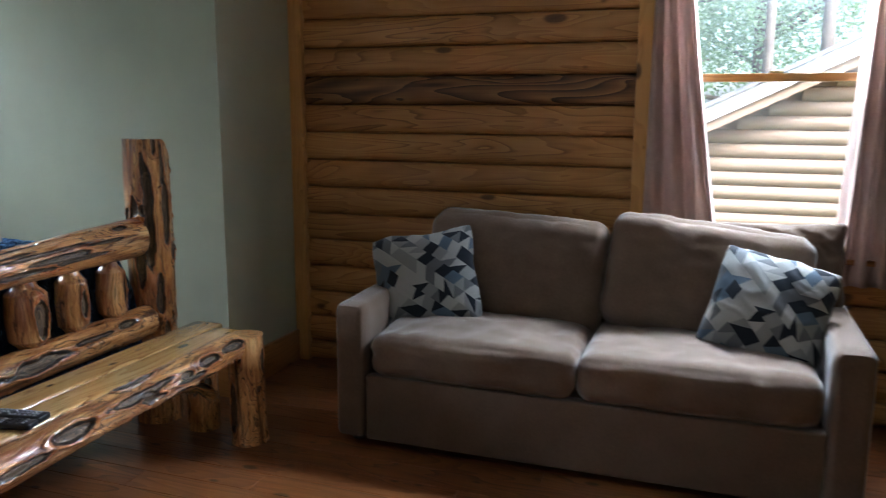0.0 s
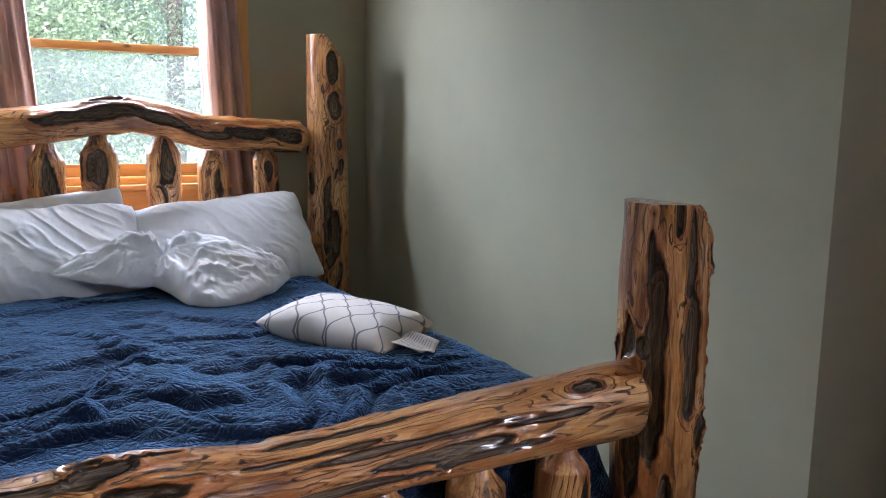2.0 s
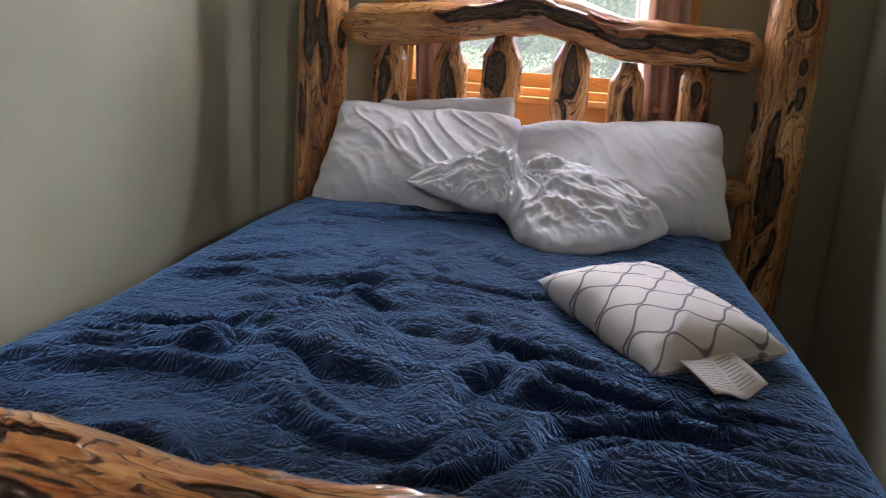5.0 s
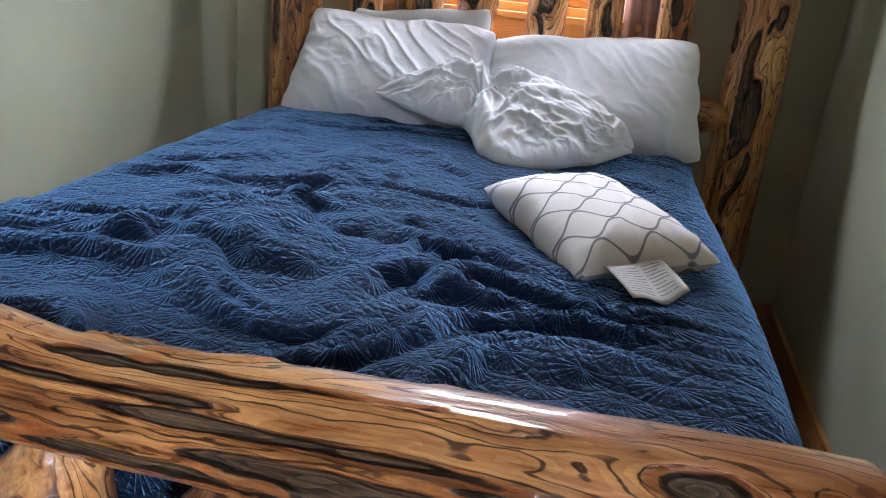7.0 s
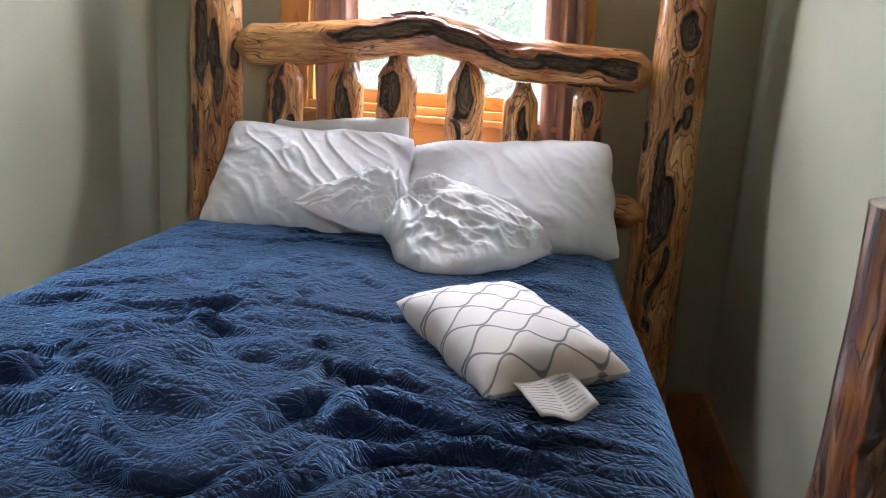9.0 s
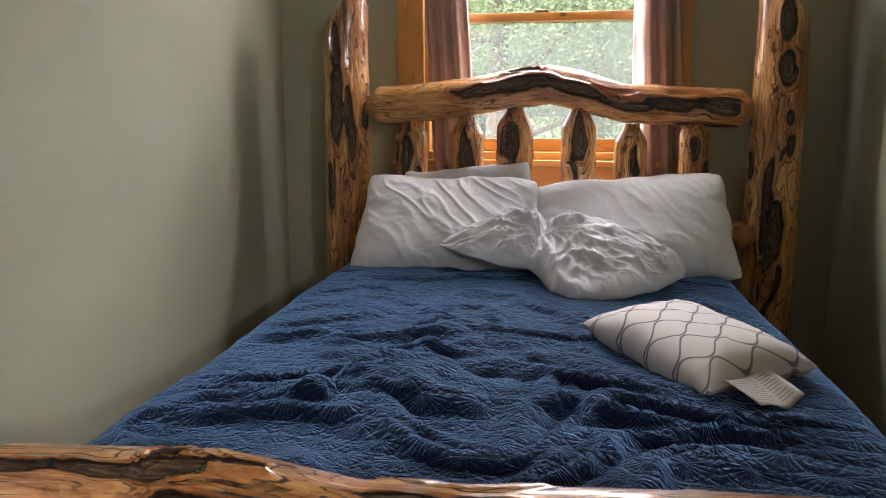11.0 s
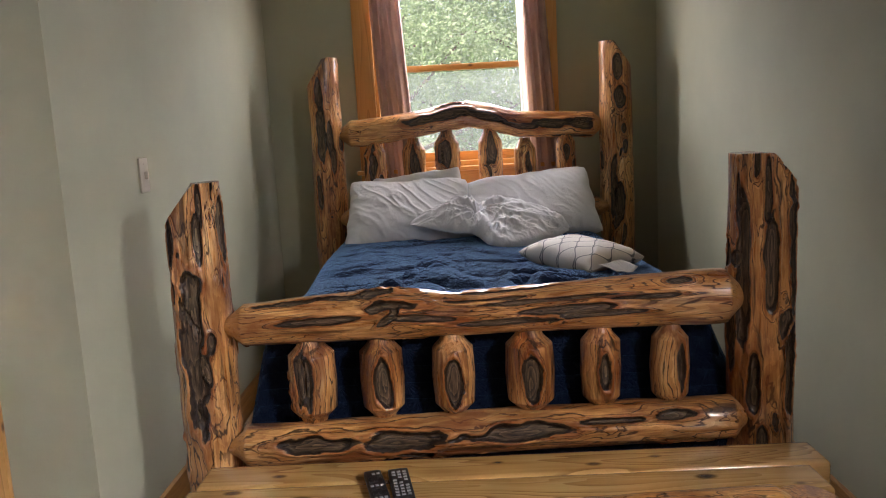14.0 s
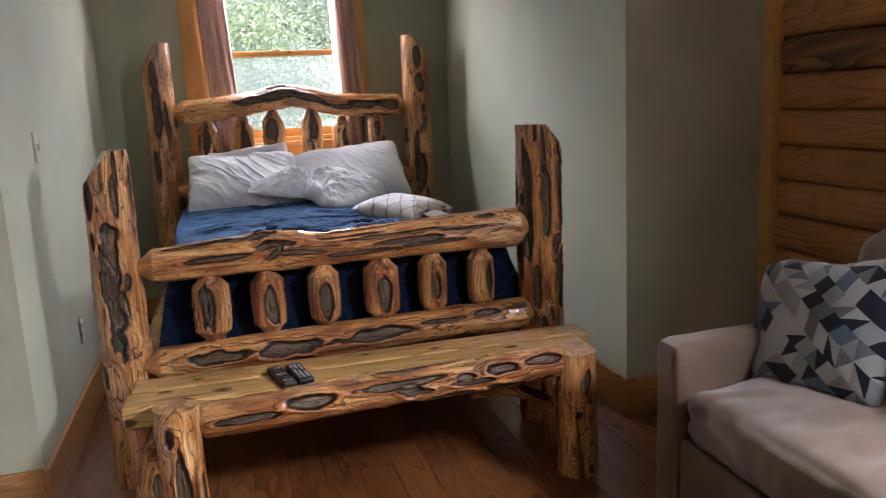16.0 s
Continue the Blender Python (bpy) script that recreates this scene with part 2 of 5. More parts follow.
def make_cloth(name, color, vary=0.15, weave=700.0, rough=0.95, sheen=0.3, crease=0.0):
    m, n, l, b = mat(name, rough, 0.15)
    v = coords(n, l, (1, 1, 1), "Object", False)
    f = calc(n, l, 'ADD', calc(n, l, 'MULTIPLY', noisy(n, l, v, 7.0, 4), 0.6), calc(n, l, 'MULTIPLY', noisy(n, l, v, 90.0, 3), 0.4))
    r = ramp(n, [(0.35, tuple(x * (1 - vary) for x in color)), (0.65, tuple(min(1, x * (1 + vary)) for x in color))])
    l.new(f, r.inputs[0])
    l.new(r.outputs[0], b.inputs["Base Color"])
    b.inputs["Sheen Weight"].default_value = sheen
    b.inputs["Sheen Roughness"].default_value = 0.4
    h = calc(n, l, 'ADD', calc(n, l, 'MULTIPLY', noisy(n, l, v, weave, 2), 0.25), calc(n, l, 'MULTIPLY', noisy(n, l, v, 22.0, 4, 0.6, 0.6), crease))
    bumped(n, l, b, h, 0.35, 0.01)
    return m


def make_quilt():
    """Navy cotton quilt, stitched in rows of fans; the rays of each fan sink in."""
    m, n, l, b = mat("navy_quilt", 0.9, 0.1)
    uv = n.new("ShaderNodeUVMap")
    uv.uv_map = "UVMap"
    sp = n.new("ShaderNodeSeparateXYZ")
    l.new(uv.outputs[0], sp.inputs[0])
    size = 0.10
    row = calc(n, l, 'DIVIDE', sp.outputs[1], size * 0.5)
    ri = calc(n, l, 'FLOOR', row)
    fy = calc(n, l, 'SUBTRACT', row, ri)
    odd = calc(n, l, 'MULTIPLY', calc(n, l, 'MODULO', calc(n, l, 'ADD', ri, 1000.0), 2.0), 0.5)
    cx = calc(n, l, 'ADD', calc(n, l, 'DIVIDE', sp.outputs[0], size), odd)
    fx = calc(n, l, 'SUBTRACT', calc(n, l, 'SUBTRACT', cx, calc(n, l, 'FLOOR', cx)), 0.5)
    ang = calc(n, l, 'ARCTAN2', calc(n, l, 'MULTIPLY', fy, 0.5), fx)
    rad = calc(n, l, 'SQRT', calc(n, l, 'ADD', calc(n, l, 'MULTIPLY', fx, fx), calc(n, l, 'MULTIPLY', calc(n, l, 'MULTIPLY', fy, fy), 0.25)))
    ray = calc(n, l, 'ABSOLUTE', calc(n, l, 'SINE', calc(n, l, 'MULTIPLY', ang, 12.0)))
    ray = calc(n, l, 'POWER', ray, 0.45)
    arc = calc(n, l, 'ABSOLUTE', calc(n, l, 'SUBTRACT', rad, 0.47))
    ar = ramp(n, [(0.0, (0, 0, 0)), (0.05, (1, 1, 1))])
    l.new(arc, ar.inputs[0])
    inr = ramp(n, [(0.02, (0.3, 0.3, 0.3)), (0.1, (1, 1, 1))])
    l.new(rad, inr.inputs[0])
    h = calc(n, l, 'MULTIPLY', calc(n, l, 'MULTIPLY', ray, ar.outputs[0]), inr.outputs[0])
    v = coords(n, l, (1, 1, 1), "Object", False)
    pk = noisy(n, l, v, 60.0, 4, 0.6, 0.5)
    h2 = calc(n, l, 'ADD', calc(n, l, 'MULTIPLY', h, 0.30), calc(n, l, 'MULTIPLY', pk, 1.35))
    r = ramp(n, [(0.3, (0.0042, 0.0098, 0.027)), (0.7, (0.0075, 0.0172, 0.044))])
    l.new(calc(n, l, 'ADD', calc(n, l, 'MULTIPLY', noisy(n, l, v, 4.0, 4), 0.5), calc(n, l, 'MULTIPLY', noisy(n, l, v, 220.0, 2), 0.5)), r.inputs[0])
    l.new(r.outputs[0], b.inputs["Base Color"])
    b.inputs["Sheen Weight"].default_value = 1.0
    b.inputs["Sheen Roughness"].default_value = 0.3
    b.inputs["Sheen Tint"].default_value = (0.27, 0.56, 1.0, 1)
    bumped(n, l, b, h2, 0.9, 0.008)
    return m


def make_patchwork():
    """Woven geometric patchwork of greys, off-white and navy."""
    m, n, l, b = mat("patchwork_cloth", 0.9, 0.2)
    uv = n.new("ShaderNodeUVMap")
    uv.uv_map = "UVMap"
    mp = n.new("ShaderNodeMapping")
    mp.inputs["Rotation"].default_value = (0, 0, 0.62)
    mp.inputs["Scale"].default_value = (20, 16, 1)
    l.new(uv.outputs[0], mp.inputs[0])
    sp = n.new("ShaderNodeSeparateXYZ")
    l.new(mp.outputs[0], sp.inputs[0])

    def chance(*v):
        cb = n.new("ShaderNodeCombineXYZ")
        for k, q in enumerate(v):
            if isinstance(q, (int, float)):
                cb.inputs[k].default_value = q
            else:
                l.new(q, cb.inputs[k])
        w = n.new("ShaderNodeTexWhiteNoise")
        l.new(cb.outputs[0], w.inputs["Vector"])
        return w.outputs["Value"]
    # rows of patches, each row slid and slanted by chance
    row = calc(n, l, 'FLOOR', sp.outputs[1])
    fy = calc(n, l, 'SUBTRACT', sp.outputs[1], row)
    slant = calc(n, l, 'MULTIPLY', calc(n, l, 'SUBTRACT', chance(row, 3.0, 1.0), 0.5), 1.3)
    px = calc(n, l, 'ADD', calc(n, l, 'ADD', sp.outputs[0], calc(n, l, 'MULTIPLY', chance(row, 7.0, 2.0), 5.0)), calc(n, l, 'MULTIPLY', fy, slant))
    cell = calc(n, l, 'FLOOR', px)
    fx = calc(n, l, 'SUBTRACT', px, cell)
    # half of the patches are cut by a diagonal
    flip = calc(n, l, 'GREATER_THAN', chance(cell, row, 5.0), 0.5)
    gx = calc(n, l, 'ABSOLUTE', calc(n, l, 'SUBTRACT', flip, fx))
    over = calc(n, l, 'SUBTRACT', gx, fy)
    half = calc(n, l, 'MULTIPLY', calc(n, l, 'GREATER_THAN', over, 0.0), calc(n, l, 'GREATER_THAN', chance(cell, row, 9.0), 0.3))
    pick = chance(cell, row, half)
    r = ramp(n, [(0.0, (0.38, 0.37, 0.345)), (0.30, (0.13, 0.135, 0.14)), (0.48, (0.25, 0.25, 0.24)), (0.66, (0.010, 0.014, 0.022)), (0.84, (0.09, 0.125, 0.165))], 'CONSTANT')
    l.new(pick, r.inputs[0])
    st = noisy(n, l, coords(n, l, (260, 260, 40), "Object", False), 1.0, 2)
    c = mixc(n, l, 0.35, r.outputs[0], mixc(n, l, st, (0.2, 0.2, 0.2), (1.0, 1.0, 1.0)), 'MULTIPLY')
    l.new(c, b.inputs["Base Color"])
    b.inputs["Sheen Weight"].default_value = 0.2
    bumped(n, l, b, st, 0.3, 0.003)
    return m


def make_trellis():
    """Off-white cotton printed with a grey ogee trellis."""
    m, n, l, b = mat("trellis_cloth", 0.9, 0.2)
    uv = n.new("ShaderNodeUVMap")
    uv.uv_map = "UVMap"
    sp = n.new("ShaderNodeSeparateXYZ")
    l.new(uv.outputs[0], sp.inputs[0])
    X = calc(n, l, 'MULTIPLY', sp.outputs[0], 2 * math.pi / 0.104)
    Y = calc(n, l, 'MULTIPLY', sp.outputs[1], 2 * math.pi / 0.118)
    wv = calc(n, l, 'MULTIPLY', calc(n, l, 'SINE', Y), 1.35)
    a = calc(n, l, 'ABSOLUTE', calc(n, l, 'SINE', calc(n, l, 'MULTIPLY', calc(n, l, 'ADD', X, wv), 0.5)))
    c2 = calc(n, l, 'ABSOLUTE', calc(n, l, 'COSINE', calc(n, l, 'MULTIPLY', calc(n, l, 'SUBTRACT', X, wv), 0.5)))
    mn = calc(n, l, 'MINIMUM', a, c2)
    r = ramp(n, [(0.0, (0.20, 0.21, 0.22)), (0.08, (0.24, 0.25, 0.26)), (0.125, (0.68, 0.65, 0.61))])
    l.new(mn, r.inputs[0])
    l.new(r.outputs[0], b.inputs["Base Color"])
    bumped(n, l, b, noisy(n, l, coords(n, l, (1, 1, 1), "Object", False), 500.0, 2), 0.15, 0.002)
    return m


def make_leaf():
    m, n, l, b = mat("leaf", 0.6)
    g = n.new("ShaderNodeNewGeometry")
    r = ramp(n, [(0.0, (0.11, 0.15, 0.075)), (0.5, (0.16, 0.21, 0.115)), (1.0, (0.25, 0.30, 0.185))])
    l.new(g.outputs["Random Per Island"], r.inputs[0])
    l.new(r.outputs[0], b.inputs["Base Color"])
    tr = n.new("ShaderNodeBsdfTranslucent")
    l.new(mixc(n, l, 1.0, r.outputs[0], (1.6, 1.85, 1.4), 'MULTIPLY'), tr.inputs["Color"])
    mx = n.new("ShaderNodeMixShader")
    mx.inputs[0].default_value = 0.5
    l.new(b.outputs[0], mx.inputs[1])
    l.new(tr.outputs[0], mx.inputs[2])
    l.new(mx.outputs[0], n["Material Output"].inputs["Surface"])
    return m


LOG = make_log_wood()
FLOORWOOD = make_plank("floor_pine", (0.105, 0.032, 0.009), (0.20, 0.068, 0.020), (0.28, 0.105, 0.033), 1, 0.3, 4.5, 0.3)
WALLPINE_Y = make_plank("log_wall_pine", (0.23, 0.090, 0.020), (0.42, 0.195, 0.052), (0.53, 0.275, 0.082), 1, 0.42, 3.2, 0.12, 0.9)
WALLPINE_DARK = make_plank("weathered_wall_log", (0.055, 0.022, 0.008), (0.20, 0.092, 0.030), (0.34, 0.17, 0.055), 1, 0.45, 3.2, 0.1, 2.2)
TRIM_Z = make_plank("trim_pine_upright", (0.36, 0.155, 0.036), (0.54, 0.27, 0.07), (0.63, 0.35, 0.11), 2, 0.35, 4.5, 0.2, 0.6)
TRIM_KNOTTY = make_plank("trim_pine_knotty", (0.36, 0.155, 0.036), (0.54, 0.27, 0.07), (0.63, 0.35, 0.11), 2, 0.35, 8.5, 0.2, 0.6, 1.5)
TRIM_X = make_plank("trim_pine_cross", (0.36, 0.155, 0.036), (0.54, 0.27, 0.07), (0.63, 0.35, 0.11), 0, 0.35, 4.5, 0.2, 0.6)
TRIM_Y = make_plank("trim_pine_along", (0.24, 0.095, 0.022), (0.36, 0.165, 0.042), (0.45, 0.235, 0.07), 1, 0.35, 4.5, 0.2, 0.6)
BASE_X = make_plank("baseboard_pine_cross", (0.24, 0.095, 0.022), (0.36, 0.165, 0.042), (0.45, 0.235, 0.07), 0, 0.35, 4.5, 0.2, 0.6)
BENCHWOOD = make_plank("bench_plank_wood", (0.35, 0.16, 0.042), (0.62, 0.37, 0.125), (0.76, 0.51, 0.21), 0, 0.13, 7.5, 0.7, 1.0, 1.5)
SIDING = make_plank("outdoor_siding", (0.165, 0.108, 0.066), (0.215, 0.148, 0.093), (0.25, 0.178, 0.118), 1, 0.6, 1.2, 0.0, 0.6)
WALLPAINT = make_plain("sage_wall_paint", (0.360, 0.367, 0.260), 0.75, 0.05, 2.5, 0.12, 140.0)
BOUNCEPAINT = make_plain("white_bounce_paint", (0.74, 0.73, 0.68), 0.85, 0.03, 2.0, 0.1, 140.0)
DOORPAINT = make_plain("white_door_paint", (0.74, 0.74, 0.74), 0.45, 0.03, 3.0, 0.05, 120.0)
CREAM = make_plain("cream_plastic", (0.50, 0.46, 0.36), 0.4, 0.04, 20, 0)
GAPSHADE = make_plain("gap_shade", (0.02, 0.02, 0.02), 0.6, 0.0, 20, 0)
BRASS = make_plain("brass_hinge", (0.62, 0.52, 0.28), 0.35, 0.1, 30, 0.05, 200, 0.9)
BLACKMETAL = make_plain("black_knob", (0.015, 0.015, 0.016), 0.3, 0.1, 30, 0)
SOFACLOTH = make_cloth("taupe_microfibre", (0.148, 0.099, 0.067), 0.14, 900, 0.92, 0.5, 0.5)
SHEET = make_cloth("white_cotton", (0.69, 0.695, 0.71), 0.03, 900, 0.9, 0.1, 0.8)
CURTAIN = make_cloth("mauve_brown_curtain", (0.44, 0.325, 0.285), 0.10, 600, 0.75, 0.35, 0.05)
LINING = make_cloth("pale_curtain_lining", (0.78, 0.69, 0.65), 0.05, 600, 0.85, 0.1, 0.05)
for cloth, share in ((LINING, 0.85), (CURTAIN, 0.25)):
    cn, cl = cloth.node_tree.nodes, cloth.node_tree.links
    tl = cn.new("ShaderNodeBsdfTranslucent")
    cl.new(cn["Principled BSDF"].inputs["Base Color"].links[0].from_socket, tl.inputs["Color"])
    mx = cn.new("ShaderNodeMixShader")
    mx.inputs[0].default_value = share
    cl.new(cn["Principled BSDF"].outputs[0], mx.inputs[1])
    cl.new(tl.outputs[0], mx.inputs[2])
    cl.new(mx.outputs[0], cn["Material Output"].inputs["Surface"])
QUILT = make_quilt()
PATCH = make_patchwork()
TRELLIS = make_trellis()
TAGCLOTH = make_cloth("white_care_tag", (0.62, 0.60, 0.56), 0.04, 900, 0.9, 0.0, 0.1)
INK = make_plain("grey_print", (0.25, 0.25, 0.26), 0.8, 0.05, 20, 0)
BLACKPLASTIC = make_plain("black_plastic", (0.018, 0.018, 0.02), 0.35, 0.1, 40, 0.05, 400)
BUTTON = make_plain("grey_buttons", (0.30, 0.31, 0.33), 0.5, 0.1, 60, 0)
WHITEPAINT = make_plain("white_fascia", (0.66, 0.67, 0.68), 0.5, 0.03, 3, 0.05)
ROOFING = make_plain("grey_roofing", (0.16, 0.16, 0.165), 0.85, 0.2, 12, 0.4, 60)
GRASS = make_plain("grass_ground", (0.07, 0.10, 0.03), 0.95, 0.3, 1.5, 0.5, 30)
BARK = make_plain("bark", (0.10, 0.075, 0.055), 0.95, 0.35, 8, 0.8, 25)
LEAF = make_leaf()
GLASS, gn, gl, gb = mat("window_glass", 0.0)
gb.inputs["Transmission Weight"].default_value = 1.0
gb.inputs["IOR"].default_value = 1.01
# thin translucent share that mixes a daylight glare haze into the panes
glare_haze = gn.new("ShaderNodeBsdfTranslucent")
glare_haze.inputs["Color"].default_value = (0.8, 0.82, 0.8, 1)
gmx = gn.new("ShaderNodeMixShader")
gmx.inputs[0].default_value = 0.010
gl.new(gb.outputs[0], gmx.inputs[1])
gl.new(glare_haze.outputs[0], gmx.inputs[2])
gl.new(gmx.outputs[0], gn["Material Output"].inputs["Surface"])

SCREEN, sn, sl, sb = mat("insect_mesh", 0.8)
see = sn.new("ShaderNodeBsdfTransparent")
smx = sn.new("ShaderNodeMixShader")
smx.inputs[0].default_value = 0.12
sl.new(see.outputs[0], smx.inputs[1])
sth = sn.new("ShaderNodeBsdfTranslucent")
sth.inputs["Color"].default_value = (0.30, 0.32, 0.30, 1)
sl.new(sth.outputs[0], smx.inputs[2])
sl.new(smx.outputs[0], sn["Material Output"].inputs["Surface"])

# ---- mesh helpers ----


def finish(name, bm, material, parent=None, label="", smooth=True):
    me = bpy.data.meshes.new(name)
    bm.normal_update()
    bm.to_mesh(me)
    bm.free()
    me.materials.append(material)
    if smooth:
        me.polygons.foreach_set("use_smooth", [True] * len(me.polygons))
        me.set_sharp_from_angle(angle=radians(38))
    ob = new(name, me)
    if parent is not None:
        ob.parent = parent
    if label:
        ob["label"] = label
    return ob


def part(name, bm, material, parent, label="", smooth=True):
    return finish(name, bm, material, parent, label, smooth)


def thing(name, label, category, group="", at=(0, 0, 0), kind=""):
    ob = new(name)
    ob.location = at
    ob.empty_display_size = 0.1
    return tagged(ob, label, category, group, kind)


def box(x0, x1, y0, y1, z0, z1, bevel=0.0, seg=2, bm=None):
    bm2 = bmesh.new()
    bmesh.ops.create_cube(bm2, size=1)
    for v in bm2.verts:
        v.co = ((x0 + x1) / 2 + v.co.x * (x1 - x0), (y0 + y1) / 2 + v.co.y * (y1 - y0), (z0 + z1) / 2 + v.co.z * (z1 - z0))
    if bevel:
        bmesh.ops.bevel(bm2, geom=bm2.edges[:], offset=bevel, segments=seg, profile=0.6, affect='EDGES')
    if bm is None:
        return bm2
    tmp = bpy.data.meshes.new("tmp")
    bm2.to_mesh(tmp)
    bm2.free()
    bm.from_mesh(tmp)
    bpy.data.meshes.remove(tmp)
    return bm


def boxes(rows, bevel=0.0):
    bm = bmesh.new()
    for r in rows:
        box(*r, bevel=bevel, bm=bm)
    return bm


def cyl(p, q, r0, r1=None, seg=16):
    p, q = Vector(p), Vector(q)
    bm = bmesh.new()
    bmesh.ops.create_cone(bm, cap_ends=True, segments=seg, radius1=r0, radius2=r0 if r1 is None else r1, depth=(q - p).length)
    m = Matrix.Translation((p + q) / 2) @ (q - p).to_track_quat("Z", "Y").to_matrix().to_4x4()
    bmesh.ops.transform(bm, matrix=m, verts=bm.verts)
    return bm


def hashed(ix, iy, iz, seed):
    h = (ix * 374761393 + iy * 668265263 + iz * 1442695041 + seed * 974711) & 0xffffffff
    h = ((h ^ (h >> 13)) * 1274126177) & 0xffffffff
    h = ((h ^ (h >> 16)) * 2246822519) & 0xffffffff
    return (h & 0xffffff) / float(0xffffff)


def vnoise(p, seed=0):
    """Smooth value noise, 0 to 1, for rows of x, y, z."""
    p = np.asarray(p, float)
    i = np.floor(p).astype(np.int64)
    f = p - i
    f = f * f * (3 - 2 * f)
    out = np.zeros(len(p))
    for dx in (0, 1):
        for dy in (0, 1):
            for dz in (0, 1):
                w = (f[:, 0] if dx else 1 - f[:, 0]) * (f[:, 1] if dy else 1 - f[:, 1]) * (f[:, 2] if dz else 1 - f[:, 2])
                out += w * hashed(i[:, 0] + dx, i[:, 1] + dy, i[:, 2] + dz, seed)
    return out


def fbm(p, seed=0, octaves=3):
    p = np.asarray(p, float)
    return sum(vnoise(p * 2 ** k, seed + k) * 0.5 ** k for k in range(octaves)) / sum(0.5 ** k for k in range(octaves))


def smoothstep(a, b, x):
    t = np.clip((x - a) / (b - a), 0, 1)
    return t * t * (3 - 2 * t)


def sheet(name, verts, nu, nv, closed_u, material, parent=None, label="", caps=False, uv=None, attrs=None):
    """A mesh over a grid of nu x nv points, rows of u first."""
    faces = []
    mu = nu if closed_u else nu - 1
    for j in range(nv - 1):
        for i in range(mu):
            a, b2 = j * nu + i, j * nu + (i + 1) % nu
            faces.append((a, b2, b2 + nu, a + nu))
    if caps:
        # each end closes in a fan round its own middle
        verts = np.asarray(verts)
        for ring, turn, high in ((verts[:nu], -1, False), (verts[(nv - 1) * nu:nv * nu], 1, True)):
            mid = ring.mean(0)
            mid[2] = ring[:, 2].max() if high else ring[:, 2].min()
            at = len(verts)
            base = (nv - 1) * nu if high else 0
            verts = np.vstack([verts, mid])
            for i in range(nu):
                tri = (base + i, base + (i + 1) % nu, at)
                faces.append(tri if turn > 0 else tri[::-1])
        attrs = {key: np.concatenate([val, [np.mean(val[:nu]), np.mean(val[(nv - 1) * nu:nv * nu])]]) for key, val in (attrs or {}).items()}
    me = bpy.data.meshes.new(name)
    me.from_pydata([tuple(v) for v in verts], [], faces)
    me.materials.append(material)
    me.polygons.foreach_set("use_smooth", [True] * len(me.polygons))
    if caps:
        me.set_sharp_from_angle(angle=radians(50))
    if uv is not None:
        lay = me.uv_layers.new(name="UVMap")
        idx = np.empty(len(me.loops), int)
        me.loops.foreach_get("vertex_index", idx)
        lay.data.foreach_set("uv", np.asarray(uv)[idx].ravel())
    for key, val in (attrs or {}).items():
        at = me.attributes.new(key, 'FLOAT', 'POINT')
        at.data.foreach_set("value", np.asarray(val, float))
    me.update()
    ob = new(name, me)
    if parent is not None:
        ob.parent = parent
    if label:
        ob["label"] = label
    return ob


